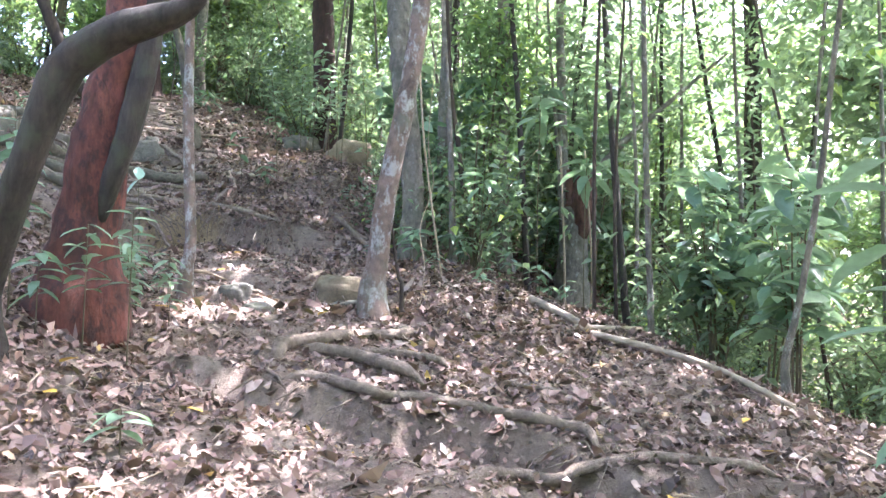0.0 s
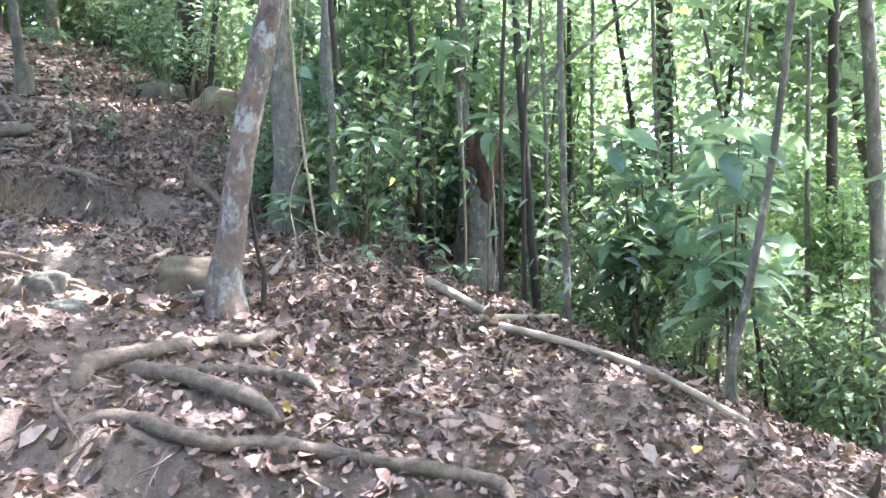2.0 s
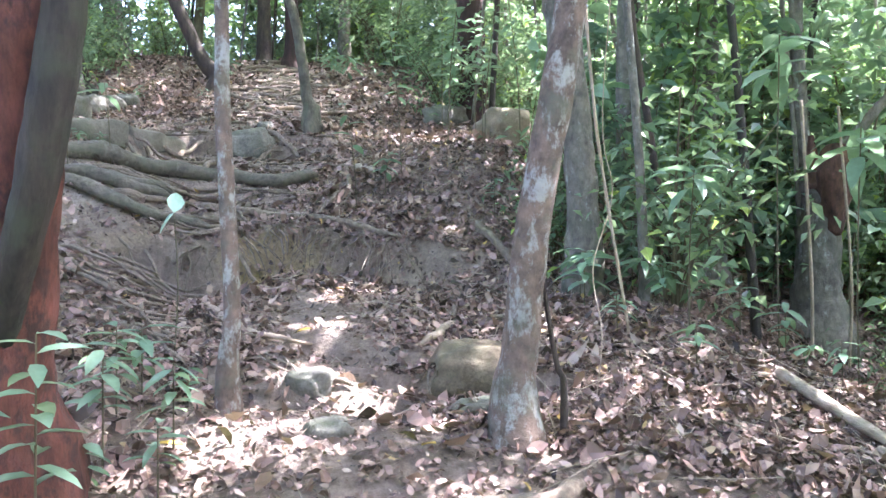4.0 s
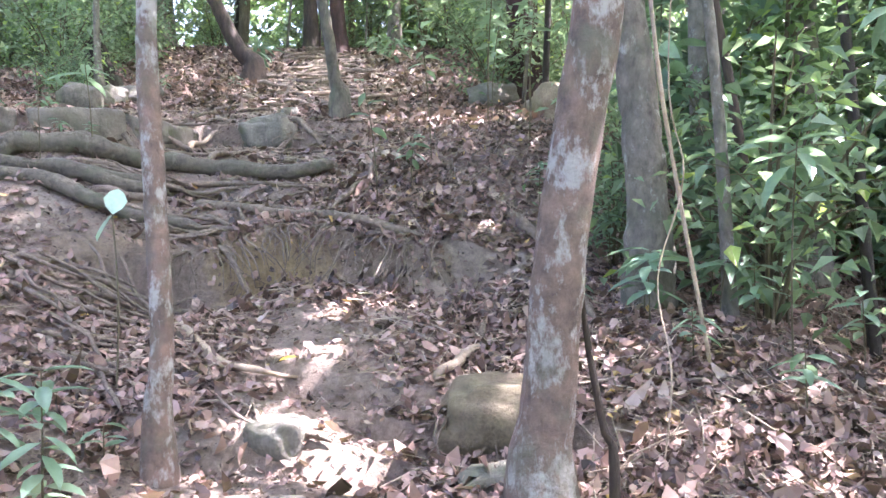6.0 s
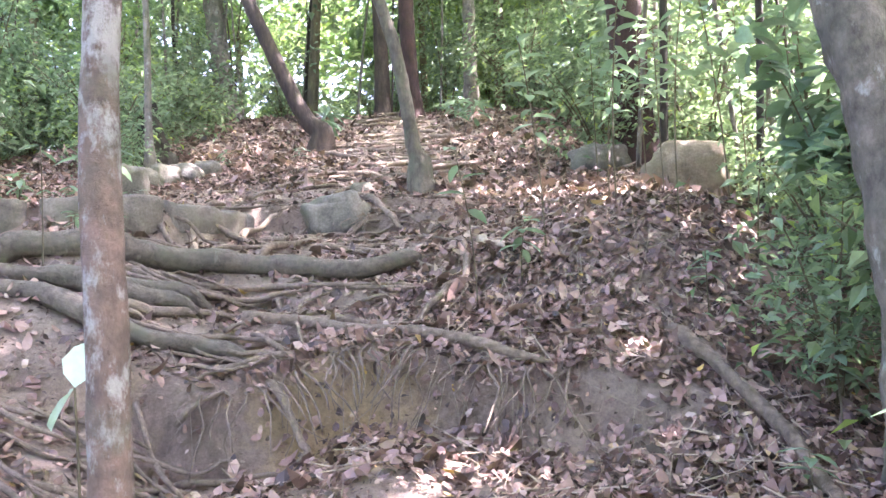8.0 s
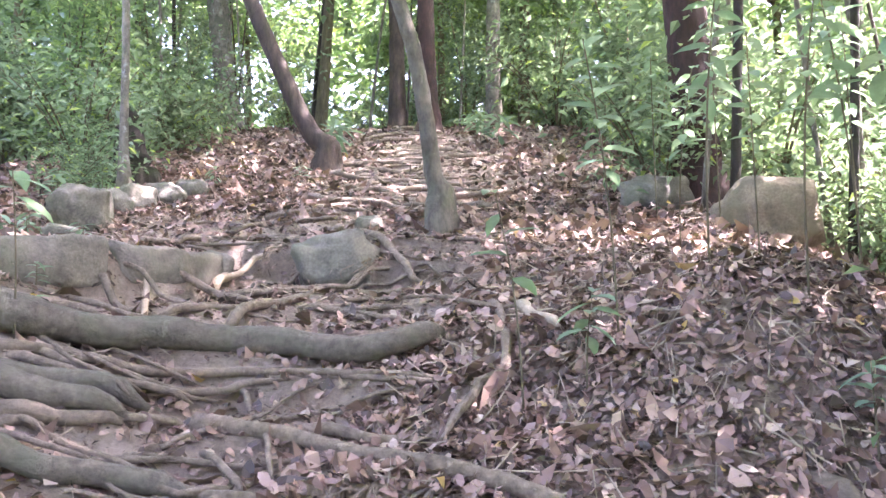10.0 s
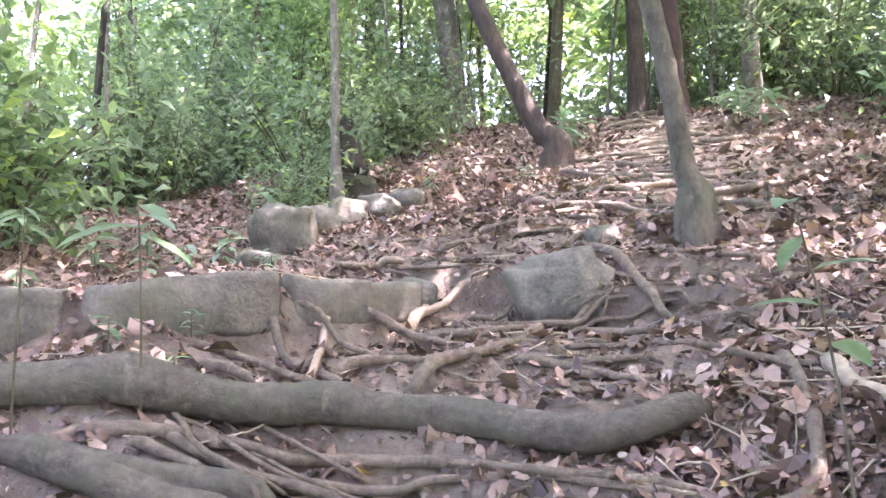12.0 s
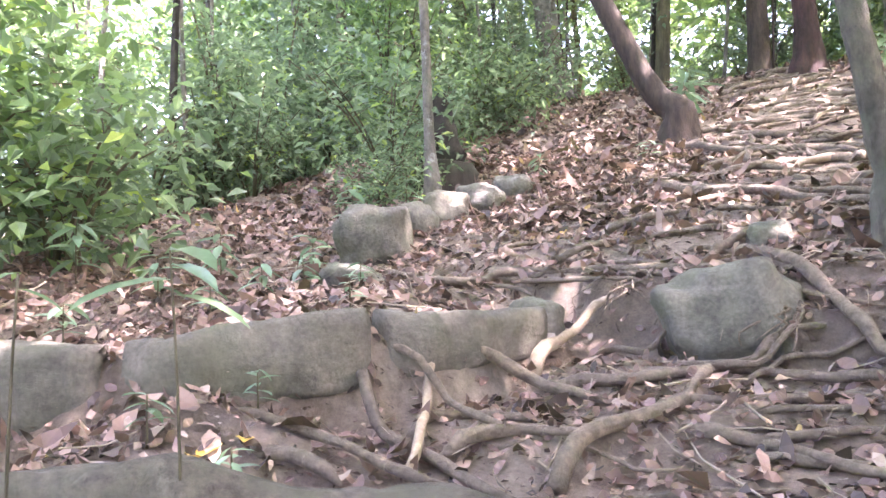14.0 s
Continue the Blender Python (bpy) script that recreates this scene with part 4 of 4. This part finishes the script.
# unseen forest trees added behind the start of the trail, to shade its ground
for x, y, k in ((3.4, 2.4, .9), (2.7, .2, 1.0), (4.9, .9, 1.1), (-1.6, -2.6, 1.0), (-4.4, .2, .9)):
    plant("tall", x, y, k)
scatter("low", 36, 9, 20, 2.7, 7, .7, 1.2)
scatter("mid", 14, 10, 20, 2.9, 7, .7, 1.1)
scatter("low", 66, 6, 18, -6, -1.5, .6, 1.1)
scatter("mid", 34, 6, 20, -7, -2.3, .6, 1.0)
scatter("tall", 9, 4, 22, -11, -3.2, .8, 1.2)
scatter("low", 12, 17, 23, -3, 4, .6, 1.0)
scatter("mid", 5, 17.5, 24, -4, 5, .8, 1.2)
scatter("tall", 8, 18, 26, -5, 7, .8, 1.2)
for kind in KINDS.values():
    for src in kind:
        x, y = -9 + 3 * rng.random(), 19 + 3 * rng.random()
        src.location = (x, y, ground(x, y))


def far_woods():
    """The leaf wall of the forest beyond the undergrowth, all round."""
    n = 110000
    clumps = []
    while len(clumps) < 2300:
        a = rng.uniform(0, 2 * math.pi)
        d = rng.uniform(14, 23)
        x, y = -2 + d * math.sin(a), 8 + d * math.cos(a)
        g = ground(x, y)
        h = rng.uniform(-.3, 10)
        if in_clearing(x, y, -.2) and 3.0 < g + h < 6:
            continue
        # the slope drops away to the west, where the sky shows low between the leaves
        if x < -9 and y < 17 and rng.random() < .72:
            continue
        clumps.append((x, y, max(g + h, g)))
    c = np.array(clumps)[rng.integers(0, len(clumps), n)]
    b = c + rng.normal(0, 1, (n, 3)) * (.55, .55, .45)
    L = rng.uniform(.22, .46, n)
    me = leaf_cloud("far_woods", b, turned(n), face_up(n, .8), L, L * rng.uniform(.4, .6, n), CANOPY, .3, light=True)
    tagged(new("far_woods", me), "dense green forest foliage beyond the undergrowth", "forest", kind="stuff")


far_woods()
for x, y, k in ((-6.35, 9.75, .5), (-6.75, 10.55, .6), (-6.15, 9.4, .45), (-6.6, 9.9, .8)):
    plant("low", x, y, k)


# ---- finer roots that lie along the terraces ----
def fine_root(u, v0, v1, radius, lean):
    pts = []
    n = max(3, int((v1 - v0) / .22) + 1)
    for i in range(n + 1):
        v = v0 + (v1 - v0) * i / n
        w = u + lean * (i / n - .5) - .1 * math.sin(v * 2.1 + u) - .05 * math.sin(v * 5.3) + .045 * rng.normal()
        pts.append((-.42 * w / .9864 + .9 * v / .9864, .9 * w / .9864 + .42 * v / .9864))
    root("fine", radius, *pts)


for i in range(46):
    u = .42 * (17.5 + rng.integers(0, 8) + rng.uniform(.5, 1.1))
    v = rng.uniform(-.55, .9)
    fine_root(u, v, v + rng.uniform(.4, 1.1), rng.uniform(.008, .018), rng.normal(0, .16))
for i in range(60):
    u = .42 * (25 + rng.integers(0, 14) + rng.uniform(.45, 1.1))
    v = rng.uniform(-.1, 1.0)
    fine_root(u, v, v + rng.uniform(.4, 1.2), rng.uniform(.012, .034), rng.normal(0, .42))


# ---- single plants ----
def blade(name, length, width, material, droop):
    return leaf_cloud(name, [(0, 0, 0)], [(0, 1, 0)], np.array([(0, 0, 1.0)]), [length], [width], material, droop, True)


def seedling(x, y, height, leaves, length, material=BROAD, label="young plant with glossy green leaves", width=.38, spread=.5, lean=(0, 0), first=.45, droop=.3):
    """A thin stem with separate leaves spiralling round its upper part."""
    ob = thing("seedling", x, y, bumpy(x, y), label, "seedling", "young plants on the slope")
    lx, ly = lean
    at = lambda t: Vector((lx * t * t, ly * t * t, height * t))
    part("stem", limbs("stem", [[(*at(t), .002 * (1.3 - t) + .001 + height * .0012) for t in (0, .33, .66, 1)]], STEM, 5, .06, .05), ob)
    me = blade("leaf", length, length * width, material, droop)
    for i in range(leaves):
        t = first + (1 - first) * (i + 1) / leaves
        leaf = part("leaf", me, ob)
        leaf.matrix_local = Matrix.Translation(at(t)) @ pose(0, 0, 0, 0, 0, i * 137.5 + rng.uniform(-20, 20)) @ pose(0, 0, 0, rng.uniform(-15, 30) * spread * 2 - 8, rng.uniform(-15, 15), 0) @ Matrix.Scale(rng.uniform(.75, 1.1), 4)
    return ob


def two_leaved():
    x, y = -2.17, 5.74
    ob = thing("seedling", x, y, bumpy(x, y), "tiny seedling with two rounded leaves, paled as by sunlit sheen", "seedling")
    top = 2.54 - bumpy(x, y)
    part("stem", limbs("stem", [[(0, 0, -.03, .004), (.02, 0, top * .5, .004), (0, 0, top, .003)]], STEM, 5, .05, .05), ob)
    for tilt, turn, side in ((62, 20, 20), (-48, 95, -30)):
        leaf = part("leaf", blade("leaf", .125, .085, SHEEN_LEAF, .1), ob)
        leaf.matrix_local = Matrix.Translation((0, 0, top)) @ pose(0, 0, 0, 0, 0, turn) @ pose(0, 0, 0, tilt, 0, 0) @ pose(0, 0, 0, 0, side, 0)


two_leaved()
ROSETTE = "upright plant with a drooping rosette of broad leaves"
for x, y, h, n, l in ((.75, 7.17, 1.9, 9, .34), (.24, 6.67, .85, 8, .24), (1.14, 7.11, 1.5, 9, .3), (-.34, 6.98, .3, 7, .2), (-.02, 6.94, .28, 9, .16), (.31, 8.24, 1.0, 8, .28), (.78, 6.68, .14, 6, .15), (1.5, 7.6, 1.7, 9, .3)):
    seedling(x, y, h, n, l, BROAD, ROSETTE, .34, .5, (.04, -.04), .86, .45)
BIG = "leafy plant with broad drooping green leaves"
seedling(1.4, 2.62, 1.55, 24, .25, BROAD, BIG, .36, .5, (-.08, .05), .22)
seedling(1.55, 2.95, .8, 10, .2, BROAD, BIG, .36, .5, (.05, .05), .3)
for x, y, h, n, l in ((-1.11, 3.15, .16, 7, .15), (-1.78, 4.72, .42, 14, .13), (-1.6, 4.86, .34, 12, .12), (-1.95, 5.02, .36, 12, .12), (-1.5, 4.62, .26, 9, .1), (-1.68, 4.5, .2, 8, .1),
                      (-2.0, 3.95, .95, 24, .17), (-1.66, 3.98, .6, 16, .14), (-2.25, 3.95, 1.05, 24, .17), (-1.85, 3.92, .4, 14, .14), (-1.5, 4.1, .75, 16, .14), (-1.98, 5.22, .3, 11, .14), (-1.82, 5.3, .16, 6, .09),
                      (-.3, 6.78, .3, 12, .17), (-.12, 6.5, .22, 10, .12), (.12, 6.85, .3, 12, .13), (.25, 6.3, .22, 9, .12), (-.66, 7.08, .16, 7, .1), (.5, 6.75, .32, 10, .14),
                      (.75, 6.95, .36, 10, .14), (-.05, 7.45, .5, 14, .16), (-.55, 7.5, .4, 10, .12), (.3, 7.6, .5, 12, .16), (.9, 6.4, .22, 8, .1), (-3.9, 7.2, .12, 7, .07), (-3.72, 7.32, .1, 7, .06)):
    seedling(x, y, h, n, l)
for x, y, h, n, l, lx in ((-1.85, 8.0, .34, 9, .15, .02), (-1.78, 8.2, 1.15, 14, .15, -.1), (-1.5, 8.6, 1.3, 18, .14, .1), (-1.15, 8.35, 1.2, 16, .13, .1), (-.95, 8.9, 1.4, 20, .14, -.1),
                          (-.8, 8.1, .9, 12, .12, .1), (-1.35, 9.3, 1.2, 20, .13, 0), (-1.75, 9.6, 1.0, 18, .13, .1), (-1.6, 10.2, 1.3, 22, .14, 0), (-2.05, 7.92, .78, 5, .17, -.1),
                          (-.6, 9.3, 1.4, 20, .15, 0), (-2.0, 10.4, 1.1, 18, .14, 0), (-.9, 9.9, 1.5, 22, .15, 0), (-1.0, 7.9, .3, 9, .1, 0)):
    seedling(x, y, h, n, l, BROAD, "slim young tree with glossy green leaves on the mound", .4, .5, (lx, .04), .5)
for x, y, h, n, l in ((-4.9, 8.0, .14, 8, .1), (-5.1, 8.3, .18, 9, .11), (-4.7, 7.7, .12, 7, .09), (-5.35, 8.5, .2, 10, .11), (-4.8, 8.4, .12, 7, .08), (-5.2, 7.7, .2, 10, .12), (-5.5, 8.1, .24, 12, .12), (-5.0, 7.3, .16, 9, .1),
                      (-5.6, 7.5, .3, 12, .13), (-5.75, 9.0, .3, 12, .12), (-5.9, 9.5, .35, 14, .12), (-4.35, 8.05, .1, 6, .07), (-5.8, 10.6, .2, 9, .1), (-5.3, 11.2, .16, 8, .1), (-3.95, 7.5, .12, 9, .06)):
    seedling(x, y, h, n, l, BROAD, "low green plant growing through the leaf litter", .36, .55, first=.3)
seedling(-3.6, 7.16, .6, 4, .22, BROAD, "thin seedling with a few long pale green leaves", .3, .3, (-.05, 0), .8)
seedling(-3.72, 6.88, .62, 2, .1, BROAD, "thin bare twig standing between the roots", .3, .3, (-.06, .03), .9)
for x, y in ((-4.75, 14.2), (-4.4, 13.9), (-5.0, 14.6), (-6.2, 13.2), (-6.0, 12.8)):
    seedling(x, y, .4, 14, .3, BROAD, "pale green fern-like plant beside the upper trail", .22, .6, first=.3)


def yellow_leaf(x, y, size):
    me = leaf_cloud("yellow_leaf", [(0, -size / 2, 0)], [(0, 1, .1)], np.array([(0, 0, 1.0)]), [size], [size * .5], YELLOW, .15, True)
    ob = tagged(new("yellow_leaf", me), "yellow fallen leaf on the brown litter", "fallen leaf", "yellow fallen leaves")
    ob.matrix_world = pose(x, y, bumpy(x, y) + .03, rng.uniform(-15, 20), rng.uniform(-15, 15), rng.uniform(0, 360))


for x, y, size in ((-3.81, 7.31, .1), (-3.8, 7.39, .09), (-1.63, 4.88, .12), (-.68, 5.76, .08), (-.76, 6.94, .08), (-1.17, 9.01, .1), (-1.63, 3.8, .11), (-1.52, 3.42, .11), (1.45, 3.99, .1), (1.47, 4.29, .09),
                   (-3.56, 7.01, .12), (-3.79, 7.26, .08), (-1.7, 6.2, .08), (-.76, 5.18, .09), (-4.21, 8.11, .08), (-1.0, 3.6, .08), (.9, 3.5, .09), (.3, 4.6, .08)):
    yellow_leaf(x, y, size)


# ---- thin poles of the thicket ----
def pole_kind(height, radius, bark, bend):
    ob = thing("thin_sapling", 0, 0, 0, "thin bare-stemmed sapling in the thicket", "sapling", "thin saplings of the thicket")
    line = [(0, 0, -.1, radius * 1.2), (bend * .2, .02, height * .3, radius), (bend * .6, -.03, height * .65, radius * .8), (bend, 0, height, radius * .4)]
    part("stem", limbs("stem", [line], bark, 6, .25, .1), ob)
    n = 160
    pts = smooth_line(line, .1)[:, :3]
    b = pts[rng.integers(int(len(pts) * .45), len(pts), n)] + rng.normal(0, .28, (n, 3))
    L = rng.uniform(.08, .15, n)
    part("foliage", leaf_cloud("foliage", b, turned(n), face_up(n), L, L * .42, FOLIAGE, .3, light=True), ob)
    return ob


POLES = [pole_kind(5.5, .022, GREY_BARK, .3), pole_kind(4.5, .014, BROWN_BARK, -.35), pole_kind(6.0, .03, DARK_BARK, .15), pole_kind(5.0, .018, GREY_BARK, -.1)]


def scatter_poles(count, ulow, uhigh, vlow, vhigh):
    for i in range(count):
        u, v = rng.uniform(ulow, uhigh), rng.uniform(vlow, vhigh)
        x, y = -.42 * u / .9864 + .9 * v / .9864, .9 * u / .9864 + .42 * v / .9864
        copy_thing(POLES[i % 4], pose(x, y, ground(x, y), rng.uniform(-6, 6), rng.uniform(-6, 6), rng.uniform(0, 360)))


scatter_poles(34, 4, 11, 3.5, 8)
scatter_poles(14, 8, 14, 2.8, 6)
scatter_poles(26, 8, 18, -6, -1.9)
scatter_poles(12, 16, 21, -3, 4)
for i, src in enumerate(POLES):
    src.location = (-8.5 - i, 12 + i, ground(-8.5 - i, 12 + i))


# ---- rootlets hanging from the lips of the banks ----
def rootlet(x, y, dx, dy, drop, radius):
    """Hangs from the lip at x, y down the face in the way dx, dy."""
    z, pts = lie(x, y), []
    for i in range(5):
        t = i / 4
        px, py = x + dx * t + .02 * rng.normal(), y + dy * t + .02 * rng.normal()
        pts.append((px, py, max(z + .015 - drop * t ** 1.4, lie(px, py) + radius * .5), radius * (1 - .6 * t)))
    v, f = tube(smooth_line(pts, .05), 5, .15)
    tagged(new("rootlet", mesh_of("rootlet", v, f, ROOT_BARK)), "thin rootlet hanging over the eroded bank", "rootlet", "rootlets of the banks")


def fringe(line, count, reach, drop):
    for i in range(count):
        k = rng.uniform(0, len(line) - 1.001)
        (ax, ay), (bx, by) = line[int(k)], line[int(k) + 1]
        t = k - int(k)
        nx, ny = by - ay, ax - bx
        n = math.hypot(nx, ny)
        r = reach * rng.uniform(.5, 1.1)
        side = rng.normal(0, .08)
        rootlet(ax + (bx - ax) * t, ay + (by - ay) * t, nx / n * r + side, ny / n * r, drop * rng.uniform(.5, 1.1), rng.uniform(.003, .009))


fringe(LEDGES[2][0], 46, .3, .28)
fringe(LEDGES[0][0], 14, .16, .14)
fringe(LEDGES[6][0], 16, .2, .15)
fringe(LEDGES[7][0], 8, .2, .18)


# ---- hanging vines and slim stems round the grey trunk ----
def vine(points, radius):
    v, f = tube(smooth_line([(x, y, z, radius) for x, y, z in points], .06), 6, .15)
    tagged(new("vine", mesh_of("vine", v, f, PALE_ROOT)), "thin pale vine hanging down to the leafy ground", "vine", "vines by the trunks")


vine([(-.2, 5.85, lie(-.2, 5.85) - .02), (-.17, 5.95, 1.95), (-.21, 6.05, 2.25), (-.12, 6.15, 2.6), (-.16, 6.2, 3.0), (-.05, 6.3, 4.2)], .0032)
vine([(-.06, 6.5, lie(-.06, 6.5)), (-.1, 6.48, 2.2), (-.17, 6.45, 2.7), (-.22, 6.4, 3.2), (-.3, 6.4, 4.6)], .009)
vine([(1.12, 8.2, lie(1.12, 8.2)), (1.13, 8.2, 2.2), (1.1, 8.22, 3.4)], .012)
vine([(1.42, 8.5, lie(1.42, 8.5)), (1.45, 8.5, 2.2), (1.4, 8.52, 3.4)], .01)
tree(.22, 7.7, [(0, 0, 0, .03), (-.06, 0, .6, .028), (-.15, 0, 1.3, .025), (-.25, 0, 2.2, .02), (-.3, 0, 4, .015)], BROWN_BARK, "slim dark stem leaning among the undergrowth", 200, wide=.8)
tree(-.3, 5.5, [(0, 0, 0, .012), (-.02, 0, .25, .011), (-.06, 0, .5, .009), (-.08, 0, .75, .004)], BROWN_BARK, "short brown sprout beside a lichen-spotted trunk", category="sapling")


for i in range(30):
    v = rng.uniform(-.75, .2)
    fine_root(rng.uniform(6.2, 7.35), v, v + rng.uniform(.3, .75), rng.uniform(.007, .016), rng.normal(0, .2))
